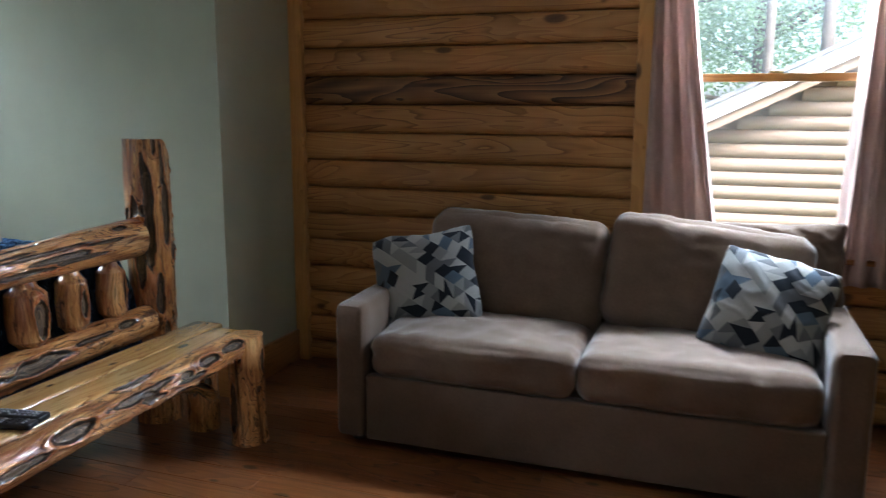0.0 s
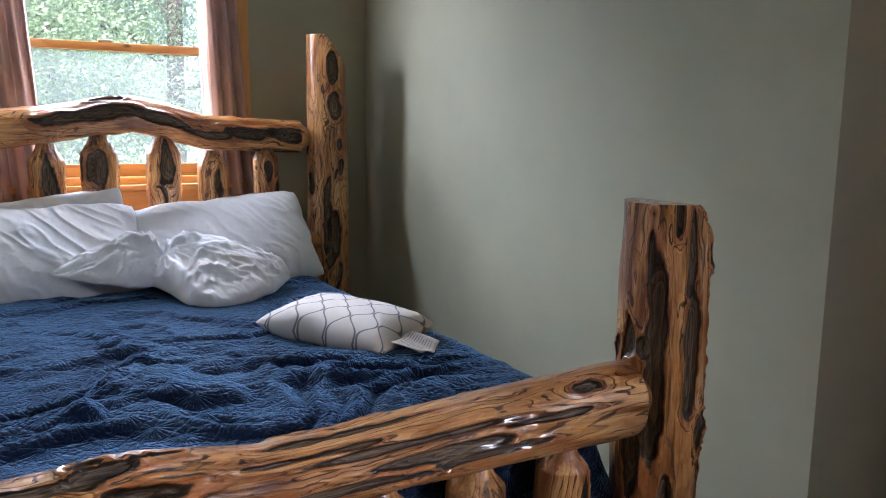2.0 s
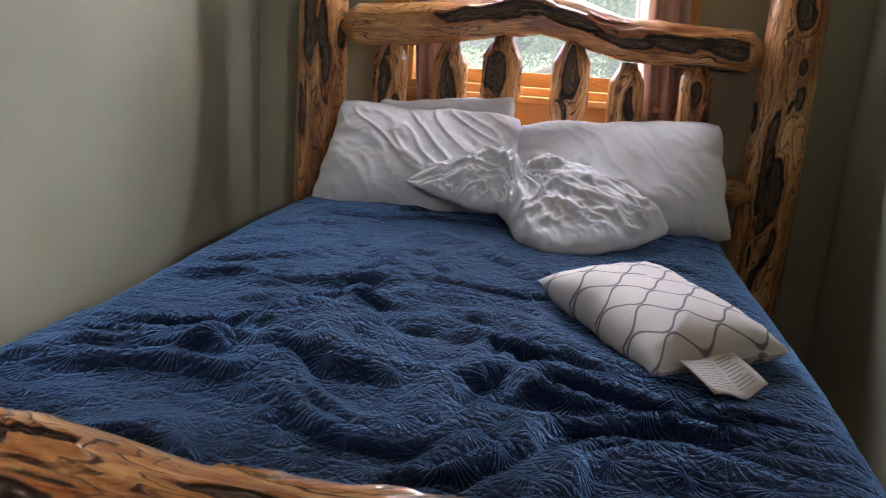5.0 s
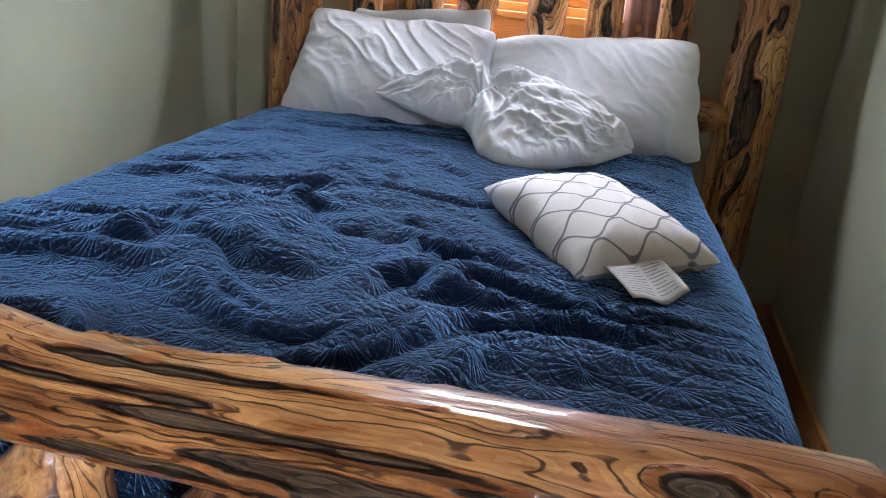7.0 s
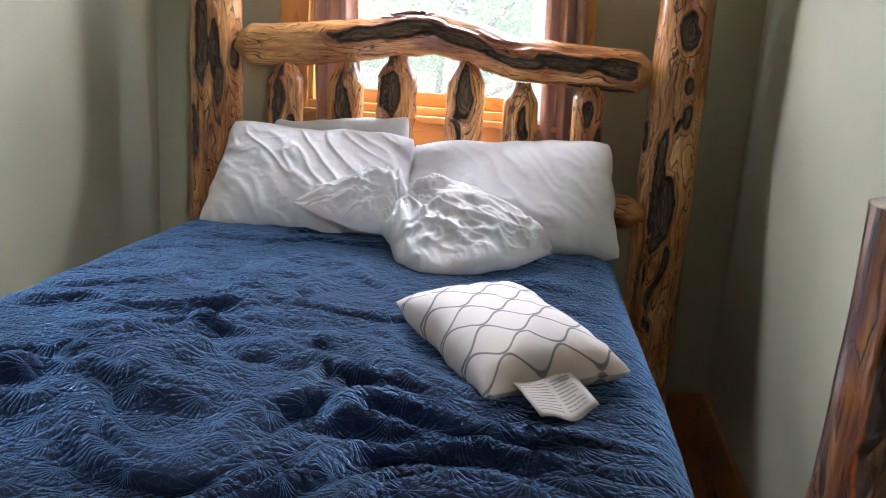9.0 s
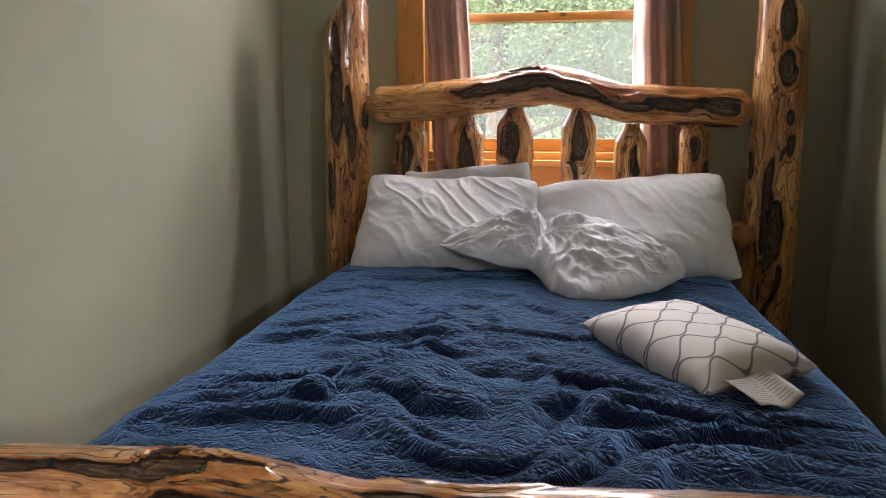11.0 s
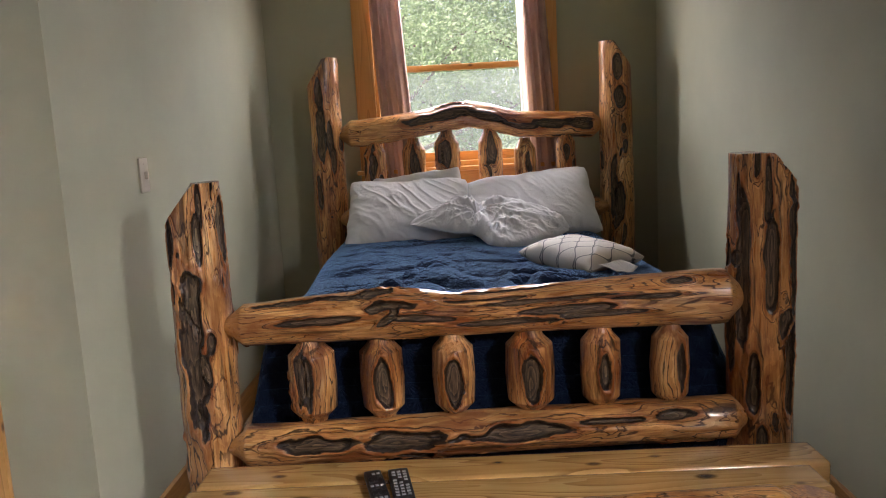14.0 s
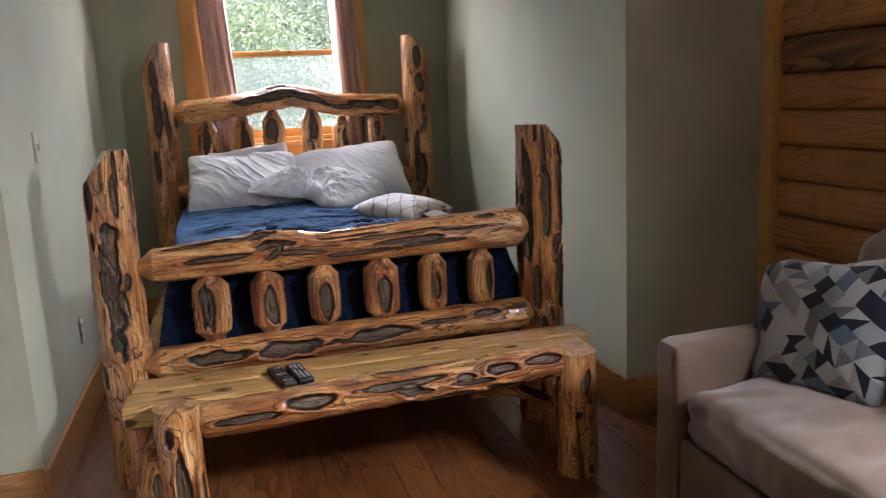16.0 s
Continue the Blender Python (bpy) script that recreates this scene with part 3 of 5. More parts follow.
def log(name, length, radius, parent, m, seed, pockets=(), extra=4, ends=(0.0, 0.0), nu=64, dens=130, profile=None, bend=None, cut=None, label="", lump=0.10, squash=1.0, checks=0.735):
    """A peeled natural log along its own z. pockets: angle, place along it, half length, half width of a hollow.
    ends: length of the tapered tenon at each end. cut: slanted saw cuts (nx, ny, height, slope) at the top."""
    rnd = random.Random(seed)
    nv = max(24, int(length * dens))
    t = np.linspace(0, 1, nv)
    th = np.arange(nu) * 2 * math.pi / nu
    T, Z = np.meshgrid(th, t * length)
    T, Z = T.ravel(), Z.ravel()
    c, s = np.cos(T), np.sin(T)
    P = np.stack([c * radius, s * radius, Z], 1)
    r = radius * (1 + lump * 2 * (fbm(P * (7, 7, 4), seed, 3) - 0.5) + 0.05 * (fbm(P * (26, 26, 9), seed + 9, 2) - 0.5))
    if profile:
        r = r * np.interp(Z / length, *zip(*profile))
    ten = np.zeros(len(T))
    for e, zz in ((ends[0], Z), (ends[1], length - Z)):
        if e:
            k = np.interp(zz, [0, e * 0.45, e], [0.30, 0.52, 1.0])
            r = r * k
            ten = np.maximum(ten, 1 - smoothstep(e * 0.85, e * 1.05, zz))
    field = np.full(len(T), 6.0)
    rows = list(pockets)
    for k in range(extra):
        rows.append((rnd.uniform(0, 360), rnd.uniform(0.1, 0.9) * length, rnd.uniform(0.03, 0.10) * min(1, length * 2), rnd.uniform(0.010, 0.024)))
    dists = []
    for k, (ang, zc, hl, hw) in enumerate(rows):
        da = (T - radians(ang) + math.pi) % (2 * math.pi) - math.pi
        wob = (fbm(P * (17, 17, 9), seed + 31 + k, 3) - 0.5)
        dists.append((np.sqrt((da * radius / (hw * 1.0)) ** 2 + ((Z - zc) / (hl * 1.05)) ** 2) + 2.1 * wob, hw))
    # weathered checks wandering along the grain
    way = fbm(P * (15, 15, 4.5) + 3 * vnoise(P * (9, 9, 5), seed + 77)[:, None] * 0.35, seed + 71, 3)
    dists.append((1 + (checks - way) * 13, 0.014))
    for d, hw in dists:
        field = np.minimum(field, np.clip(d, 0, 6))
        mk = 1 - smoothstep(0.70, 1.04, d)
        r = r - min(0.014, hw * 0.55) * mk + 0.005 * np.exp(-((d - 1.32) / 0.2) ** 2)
    x, y, z = r * c, r * s * squash, Z.copy()
    if bend:
        bx, by = bend(Z / length)
        x, y = x + bx, y + by
    for nx, ny, hgt, slope in (cut or ()):
        z = np.minimum(z, hgt - slope * (nx * x + ny * y))
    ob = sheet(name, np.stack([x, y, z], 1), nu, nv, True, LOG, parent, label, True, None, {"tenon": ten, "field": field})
    ob.matrix_basis = m
    return ob


def along_x(x, y, z):
    """Pose that lays a log's own z along world x; its own -x points up."""
    return Matrix.Translation((x, y, z)) @ Matrix.Rotation(radians(90), 4, 'Y')


def soft_box(name, size, r, material, parent, seed, bulge=(0, 0, 0), wrinkle=0.006, cuts=22, label=""):
    """A stuffed cushion: rounded box, bulging faces, soft creases."""
    bm = bmesh.new()
    bmesh.ops.create_cube(bm, size=2)
    bmesh.ops.subdivide_edges(bm, edges=bm.edges[:], cuts=cuts, use_grid_fill=True)
    p = np.array([v.co[:] for v in bm.verts])
    half = np.array(size) / 2
    q = p * half
    inner = np.clip(q, -(half - r), half - r)
    d = q - inner
    ln = np.linalg.norm(d, axis=1, keepdims=True)
    q = inner + r * d / np.maximum(ln, 1e-9)
    u = np.clip(p, -1, 1)
    for a in range(3):
        o1, o2 = (a + 1) % 3, (a + 2) % 3
        q[:, a] += np.sign(u[:, a]) * (np.abs(u[:, a]) > 0.6) * bulge[a] * np.cos(u[:, o1] * 1.45) * np.cos(u[:, o2] * 1.45)
    w = fbm(q * (9, 9, 9), seed, 3) - 0.5
    w2 = 1 - np.abs(2 * fbm(q * (6, 13, 13), seed + 7, 2) - 1)
    nrm = d / np.maximum(ln, 1e-9)
    q += nrm * ((w * 2 + (w2 - 0.75) * 1.2) * wrinkle)[:, None]
    for v, co in zip(bm.verts, q):
        v.co = co
    return finish(name, bm, material, parent, label)


def pillow(name, w, h, t, material, parent, seed, wrinkle=0.006, pull=0.10, n=56, label="", crumple=0.35, flare=0.0, sag=0.0):
    """A stuffed pillow lying in its own xy plane, thickness along z; corners drawn out, sides drawn in."""
    g = np.linspace(-1, 1, n)
    U, V = np.meshgrid(g, g)
    u, v = U.ravel(), V.ravel()
    prof = np.clip((1 - np.abs(u) ** 3.2), 0, 1) ** 0.55 * np.clip((1 - np.abs(v) ** 3.2), 0, 1) ** 0.55
    sx = 1 - pull * (1 - v * v)
    sy = 1 - pull * (1 - u * u)
    x, y = u * w / 2 * sx, v * h / 2 * sy
    x = x * (1 - flare * v)
    prof = prof * (1 - sag * v)
    rc = 1 - 0.06 * (np.abs(u) ** 5 * np.abs(v) ** 5)
    x, y = x * rc, y * rc
    wob = lambda a, k: 2 * (fbm(np.stack([a * 2.6 + k * 9.7, 0 * a, 0 * a], 1), seed + 40, 2) - 0.5)
    x = x + 0.03 * w * 0.5 * wob(v, 1) * u * np.abs(u)
    y = y + 0.025 * h * wob(u, 2) * v * np.abs(v)
    both = []
    for side in (1, -1):
        P = np.stack([x * 7, y * 7, np.full_like(x, side * 3.0)], 1)
        wp = P + 0.9 * np.stack([fbm(P * 0.8, seed + 3, 2), fbm(P * 0.8, seed + 4, 2), 0 * u], 1)
        diag = np.stack([wp[:, 0] * 0.8 + wp[:, 1] * 0.8, (wp[:, 1] - wp[:, 0]) * 0.28, wp[:, 2]], 1)
        rid = (1 - np.abs(2 * fbm(diag * (2.6, 2.0, 1.0), seed + side, 2) - 1)) ** 4
        rid2 = (1 - np.abs(2 * fbm(wp * (2.3, 2.8, 1), seed + 11 + side, 3) - 1)) ** 3
        edge = 1 - np.maximum(np.abs(u), np.abs(v))
        rays = np.sin(np.arctan2(v, u) * 26 + 6 * fbm(P, seed + 5, 2)) * np.exp(-edge * 6) * 0.35
        z = side * (prof * t / 2 + np.minimum(prof, 0.6) * wrinkle * (rid * 1.5 + rid2 * crumple - 0.5 - 0.4 * crumple + rays + 1.2 * (fbm(P * 0.7, seed + 8, 2) - 0.5)))
        both.append(np.stack([x, y, z], 1))
    verts = np.concatenate(both)
    N = n * n
    faces = []
    for j in range(n - 1):
        for i in range(n - 1):
            a = j * n + i
            faces.append((a, a + 1, a + 1 + n, a + n))
            faces.append((N + a + n, N + a + 1 + n, N + a + 1, N + a))
    me = bpy.data.meshes.new(name)
    me.from_pydata([tuple(q) for q in verts], [], faces)
    lay = me.uv_layers.new(name="UVMap")
    idx = np.empty(len(me.loops), int)
    me.loops.foreach_get("vertex_index", idx)
    uvs = np.tile(np.stack([u * w / 2, v * h / 2], 1), (2, 1))
    lay.data.foreach_set("uv", uvs[idx].ravel())
    bm = bmesh.new()
    bm.from_mesh(me)
    bmesh.ops.remove_doubles(bm, verts=bm.verts, dist=0.0006)
    bpy.data.meshes.remove(me)
    return finish(name, bm, material, parent, label)



def crumpled_pillow(name, length, material, seed, nu=170, nv=110):
    """A limp pillow folded across its middle: a pointed flat lobe, a deep crease and a plumper lobe."""
    U, V = np.meshgrid(np.linspace(-1, 1, nu), np.linspace(-1, 1, nv))
    u, v = U.ravel(), V.ravel()
    at = lambda rows: np.interp(u, *zip(*rows))
    front = at([(-1, -0.012), (-0.7, -0.07), (-0.4, -0.105), (-0.2, -0.10), (-0.08, -0.15), (0.06, -0.24), (0.25, -0.275), (0.5, -0.245), (0.8, -0.145), (1, -0.012)])
    back = at([(-1, 0.012), (-0.7, 0.075), (-0.4, 0.12), (0, 0.165), (0.3, 0.16), (0.6, 0.13), (0.85, 0.06), (1, 0.008)])
    full = at([(-1, 0.012), (-0.8, 0.07), (-0.45, 0.125), (-0.24, 0.115), (-0.14, 0.085), (-0.04, 0.125), (0.12, 0.125), (0.4, 0.13), (0.7, 0.11), (0.92, 0.075), (1, 0.02)])
    ragged = np.stack([u * 5, v, 0 * u], 1)
    front = front * (1 + 0.22 * (fbm(ragged * (1, 0, 0), seed + 21, 2) - 0.5))
    y = front + (back - front) * (v + 1) / 2
    x = u * length / 2 + 0.02 * (fbm(ragged * (0.6, 1.5, 1), seed + 23, 2) - 0.5)
    prof = 0.38 * np.clip(1 - np.abs(v) ** 6, 0, 1) ** 0.5 + 0.62 * smoothstep(-1, 0.45, v) * (1 - smoothstep(0.5, 1.0, v))
    P = np.stack([x * 9, y * 9, 0 * x], 1)
    warp = np.stack([fbm(P * 0.7, seed, 2), fbm(P * 0.7, seed + 2, 2), 0 * x], 1) - 0.5
    Q = P + 1.6 * warp
    # folds fan out from the crease; small crumples all over
    fan = np.arctan2(y + 0.02, x + 0.055 + 1e-6) * 3.2
    ray = (1 - np.abs(2 * fbm(np.stack([fan, np.hypot(x, y) * 3 + warp[:, 0], 0 * x], 1), seed + 5, 2) - 1)) ** 3
    rid = (1 - np.abs(2 * fbm(Q * (1.3, 1.9, 1), seed + 7, 2) - 1)) ** 3
    fine = (1 - np.abs(2 * fbm(Q * (2.6, 2.9, 1), seed + 9, 3) - 1)) ** 3
    close = np.exp(-((x + 0.04) / 0.17) ** 2)
    h = 0.034 * ray * (0.15 + close) + 0.017 * rid * (0.5 + close) + 0.012 * fine - 0.020
    seam = np.exp(-((u + 0.13 - 0.10 * v) / 0.035) ** 2)
    top = full * prof + h * np.minimum(prof * 1.6, 0.9) - 0.022 * seam * prof
    top = np.maximum(top, 0.0)
    low = -0.02 * prof * at([(-1, 0.2), (0, 1), (1, 0.2)])
    verts = np.concatenate([np.stack([x, y, top], 1), np.stack([x, y, low], 1)])
    N = nu * nv
    faces = []
    for j in range(nv - 1):
        for i in range(nu - 1):
            a = j * nu + i
            faces.append((a, a + 1, a + 1 + nu, a + nu))
            faces.append((N + a + nu, N + a + 1 + nu, N + a + 1, N + a))
    me = bpy.data.meshes.new(name)
    me.from_pydata([tuple(q) for q in verts], [], faces)
    bm = bmesh.new()
    bm.from_mesh(me)
    bmesh.ops.remove_doubles(bm, verts=bm.verts, dist=0.0006)
    bpy.data.meshes.remove(me)
    ob = finish(name, bm, material)
    ob.data.set_sharp_from_angle(angle=math.pi)
    return ob

# ---- the room ----
XL, XR, YC, YN = -1.135, 1.192, -0.10, 2.50      # alcove sides, its mouth, its window wall
XE, XW, YS, ZC = 1.865, -3.9, -4.6, 2.62         # log wall, west wall, south wall, ceiling
W1 = (-0.49, 0.49, 1.20, 2.36)                   # north window: x0, x1, z0, z1
W2 = (-3.03, -2.07, 0.80, 2.36)                  # east window: y0, y1, z0, z1


def wall(name, rows, label, material=None):
    ob = finish(name, boxes(rows), material or WALLPAINT, smooth=False)
    return tagged(ob, label, "wall", kind="structure")


wall("wall_north", [(XL - 0.12, W1[0], YN, YN + 0.15, 0, ZC), (W1[1], XR + 0.12, YN, YN + 0.15, 0, ZC),
                    (W1[0], W1[1], YN, YN + 0.15, 0, W1[2]), (W1[0], W1[1], YN, YN + 0.15, W1[3], ZC)], "sage green painted alcove wall with a window opening")
wall("wall_alcove_west", [(XL - 0.12, XL, YC + 0.12, YN, 0, ZC)], "sage green painted side wall of the bed alcove")
wall("wall_alcove_east", [(XR, XR + 0.12, YC + 0.12, YN, 0, ZC)], "sage green painted alcove wall beside the bed")
wall("wall_mouth_east", [(XR, XE + 0.02, YC, YC + 0.12, 0, ZC)], "short sage green wall between alcove and log wall")
wall("wall_mouth_west", [(-1.52, XL, YC, YC + 0.12, 0, ZC), (XW, -2.32, YC, YC + 0.12, 0, ZC), (-2.32, -1.52, YC, YC + 0.12, 2.05, ZC)],
     "sage green wall with a doorway beside the alcove")
wall("wall_closet", [(XW, XL - 0.12, 1.3, 1.4, 0, ZC), (XW - 0.1, XW, YC + 0.12, 1.4, 0, ZC)], "plain wall closing the dark room behind the door")
# unseen closing walls; nearness and sage paint are set for more bounce light
wall("wall_west", [(XW - 0.12, XW, YS, YC + 0.12, 0, ZC)], "unseen sage green closing wall set near to bounce light")
wall("wall_south", [(XW - 0.12, XE + 0.2, YS - 0.12, YS, 0, ZC)], "unseen sage green closing wall set near to bounce light")
# ceiling is out of view; its off-white is there to bounce fill light
tagged(finish("ceiling", boxes([(XW - 0.12, XE + 0.2, YS - 0.12, YC + 0.12, ZC, ZC + 0.1), (XW - 0.12, XL - 0.12, YC + 0.12, 1.4, ZC, ZC + 0.1), (XL - 0.12, XR + 0.12, YC + 0.12, YN + 0.15, ZC, ZC + 0.1)]), BOUNCEPAINT, smooth=False), "unseen ceiling, off-white to bounce light", "ceiling", kind="structure")
floor = tagged(finish("floor", boxes([(XW - 0.12, XE + 0.2, YS - 0.12, YC + 0.12, -0.14, -0.022), (XW - 0.12, XL - 0.12, YC + 0.12, 1.4, -0.14, -0.022), (XL - 0.12, XR + 0.12, YC + 0.12, YN + 0.15, -0.14, -0.022)]), FLOORWOOD, smooth=False), "reddish-brown varnished pine plank floor with dark knots", "floor", kind="structure")
wall_east = tagged(finish("wall_east", boxes([(XE + 0.06, XE + 0.2, W2[1], YC + 0.12, 0, ZC), (XE + 0.06, XE + 0.2, YS, W2[0], 0, ZC),
                                              (XE + 0.06, XE + 0.2, W2[0], W2[1], 0, W2[2]), (XE + 0.06, XE + 0.2, W2[0], W2[1], W2[3], ZC)]), WALLPINE_Y, smooth=False),
                   "wall of stacked varnished half-round pine logs", "wall", kind="structure")


def baseboard(name, x0, x1, y0, y1, m):
    tagged(finish(name, box(x0, x1, y0, y1, 0, 0.178, 0.004), m), "varnished pine baseboard with knots", "baseboard", kind="structure")


baseboard("baseboard_alcove_west", XL, XL + 0.02, YC - 0.02, YN, TRIM_Y)
baseboard("baseboard_alcove_east", XR - 0.02, XR, YC - 0.02, YN, TRIM_Y)
baseboard("baseboard_mouth_east", XR, XE - 0.005, YC - 0.02, YC, BASE_X)
baseboard("baseboard_mouth_west", -1.39, XL, YC - 0.02, YC, BASE_X)
baseboard("baseboard_north", XL + 0.02, XR - 0.02, YN - 0.02, YN, BASE_X)
tagged(finish("trim_corner", box(XE - 0.028, XE + 0.02, YC - 0.075, YC - 0.001, 0, ZC, 0.004), TRIM_Z), "upright pine trim strip at the end of the log wall", "trim", kind="structure")

# ---- windows ----


def window(name, label, along, plane, a0, a1, z0, z1, meet, inside, cas=0.115):
    """A double-hung pine window. along: the axis its width runs on; plane: the room-side wall face; inside: sign of the way into the room."""
    th = thing(name, label, "window", kind="structure")

    def bx(pname, p0, p1, d0, d1, q0, q1, m, lab="", bev=0.004):
        e = sorted((plane + inside * d0, plane + inside * d1))
        return part(pname, box(p0, p1, *e, q0, q1, bev) if along == 'x' else box(*e, p0, p1, q0, q1, bev), m, th, lab)
    cross = TRIM_X if along == 'x' else TRIM_Y
    bx("casing", a0 - cas, a0, 0, 0.018, z0 - 0.02, z1 + cas, TRIM_Z)
    bx("casing", a1, a1 + cas, 0, 0.018, z0 - 0.02, z1 + cas, TRIM_Z)
    bx("casing", a0, a1, 0, 0.018, z1, z1 + cas, cross)
    bx("window_sill", a0 - cas - 0.02, a1 + cas + 0.02, -0.09, 0.05, z0 - 0.045, z0 - 0.0205, cross, "varnished pine sill lit by the sky")
    bx("apron", a0 - cas, a1 + cas, 0, 0.018, z0 - 0.18, z0 - 0.047, cross)
    bx("jamb", a0, a0 + 0.02, -0.15, 0, z0, z1, TRIM_Z)
    bx("jamb", a1 - 0.02, a1, -0.15, 0, z0, z1, TRIM_Z)
    bx("jamb", a0 + 0.02, a1 - 0.02, -0.15, 0, z1 - 0.02, z1, cross)
    bx("jamb", a0 + 0.001, a1 - 0.001, -0.148, 0.004, z0 - 0.0195, z0 + 0.012, cross)
    for d, q0, q1, nm in ((-0.06, z0 + 0.012, meet + 0.018, "lower_sash"), (-0.095, meet - 0.018, z1 - 0.02, "upper_sash")):
        low = 0.055 if nm == "lower_sash" else 0.036
        top = 0.036 if nm == "lower_sash" else 0.05
        e = sorted((plane + inside * d, plane + inside * (d - 0.032)))
        rows = [(a0 + 0.02, a0 + 0.06, q0, q1), (a1 - 0.06, a1 - 0.02, q0, q1), (a0 + 0.06, a1 - 0.06, q0, q0 + low), (a0 + 0.06, a1 - 0.06, q1 - top, q1)]
        sash = part(nm, boxes([(p0, p1, *e, z_0, z_1) if along == 'x' else (*e, p0, p1, z_0, z_1) for p0, p1, z_0, z_1 in rows], 0.003), cross, th)
        g = plane + inside * (d - 0.016)
        rr = (a0 + 0.06, a1 - 0.06, g - 0.002, g + 0.002, q0 + low, q1 - top)
        pane = part("pane", box(*rr) if along == 'x' else box(rr[2], rr[3], rr[0], rr[1], rr[4], rr[5]), GLASS, sash, "clear glass pane", False)
        pane.visible_shadow = False
        if nm == "lower_sash":
            mid = (a0 + a1) / 2
            e = sorted((plane + inside * (d + 0.002), plane + inside * (d - 0.03)))
            lk = box(mid - 0.03, mid + 0.03, *e, q1, q1 + 0.012, 0.004) if along == 'x' else box(*e, mid - 0.03, mid + 0.03, q1, q1 + 0.012, 0.004)
            part("sash_lock", lk, BRASS, sash, "small metal sash lock")
    if along == 'x':
        scr = part("insect_screen", box(a0 + 0.021, a1 - 0.021, plane + 0.118, plane + 0.12, z0 + 0.013, meet), SCREEN, th, "fine grey insect screen", False)
        scr.visible_shadow = False
    return th


window("window_1", "double-hung pine window with trees outside, behind the headboard", 'x', YN, *W1, 1.775, -1)
window("window_2", "double-hung pine window in the log wall behind the sofa", 'y', XE, *W2, 1.575, -1, 0.13)


def curtain(name, along, plane, inside, top, bottom, z0, z1, folds, seed, lit):
    """One drawn-back curtain panel. top, bottom: its two edges there, the window-side edge second."""
    th = thing(name, "mauve-brown curtain panel hanging in soft folds at the window", "curtain", "curtains")
    nu, nv = 90, 60

    def surf(u, v, off):
        s = v ** 1.25
        a = top[0] + (bottom[0] - top[0]) * s
        b = top[1] + (bottom[1] - top[1]) * s
        w = a + (b - a) * u
        amp = 0.018 + 0.010 * v
        dep = 0.036 + amp * np.sin(u * folds * 2 * math.pi + 0.7 * np.sin(v * 3 + seed)) + 0.012 * (vnoise(np.stack([u * 6, v * 4, 0 * u], 1), seed) - 0.5) + off
        z = z1 + (z0 - z1) * v + 0.006 * np.sin(u * folds * 6.3) * v
        d = plane + inside * dep
        return np.stack([w, d, z], 1) if along == 'x' else np.stack([d, w, z], 1)
    U, V = np.meshgrid(np.linspace(0, 1, nu), np.linspace(0, 1, nv))
    ob = sheet("panel", surf(U.ravel(), V.ravel(), 0), nu, nv, False, CURTAIN, th)
    so = ob.modifiers.new("thick", 'SOLIDIFY')
    so.thickness, so.offset = 0.004, 0
    # turned hem of pale lining on the window side
    n2 = 10
    U, V = np.meshgrid(np.linspace(0.985, 0.985 + lit, n2), np.linspace(0, 1, nv))
    ob2 = sheet("lining", surf(U.ravel(), V.ravel(), -0.012), n2, nv, False, LINING, th, "pale lining edge catching daylight")
    so = ob2.modifiers.new("thick", 'SOLIDIFY')
    so.thickness, so.offset = 0.003, 0
    return th


curtain("curtain", 'x', YN - 0.018, -1, (-0.50, -0.33), (-0.44, -0.26), 1.12, 2.46, 3, 2, 0.05)
curtain("curtain", 'x', YN - 0.018, -1, (0.52, 0.40), (0.60, 0.44), 1.12, 2.46, 2.5, 5, 0.35)
curtain("curtain", 'y', XE - 0.018, -1, (-2.02, -2.13), (-2.00, -2.36), 0.66, 2.46, 3, 8, 0.05)
curtain("curtain", 'y', XE - 0.018, -1, (-3.10, -2.93), (-3.12, -2.87), 0.66, 2.46, 3, 11, 0.2)
for nm, p, q in (("curtain_rod", (-0.68, YN - 0.075, 2.47), (0.72, YN - 0.075, 2.47)), ("curtain_rod", (XE - 0.075, -3.25, 2.47), (XE - 0.075, -1.9, 2.47))):
    tagged(finish(nm, cyl(p, q, 0.011), BLACKMETAL), "thin dark metal curtain rod above the window", "curtain rod")

# ---- door ----
casing = thing("door_casing", "knotty varnished pine casing round a doorway", "door casing", kind="structure")
part("casing", box(-1.505, -1.39, YC - 0.02, YC, 0, 2.17, 0.004), TRIM_KNOTTY, casing)
part("casing", box(-2.45, -2.335, YC - 0.02, YC, 0, 2.17, 0.004), TRIM_Z, casing)
part("casing", box(-2.335, -1.505, YC - 0.02, YC, 2.055, 2.17, 0.004), TRIM_X, casing)
# near-black jamb: the shade in the gap beside the door is painted on
part("jamb", box(-1.52, -1.506, YC, YC + 0.12, 0, 2.05, 0.002), GAPSHADE, casing)

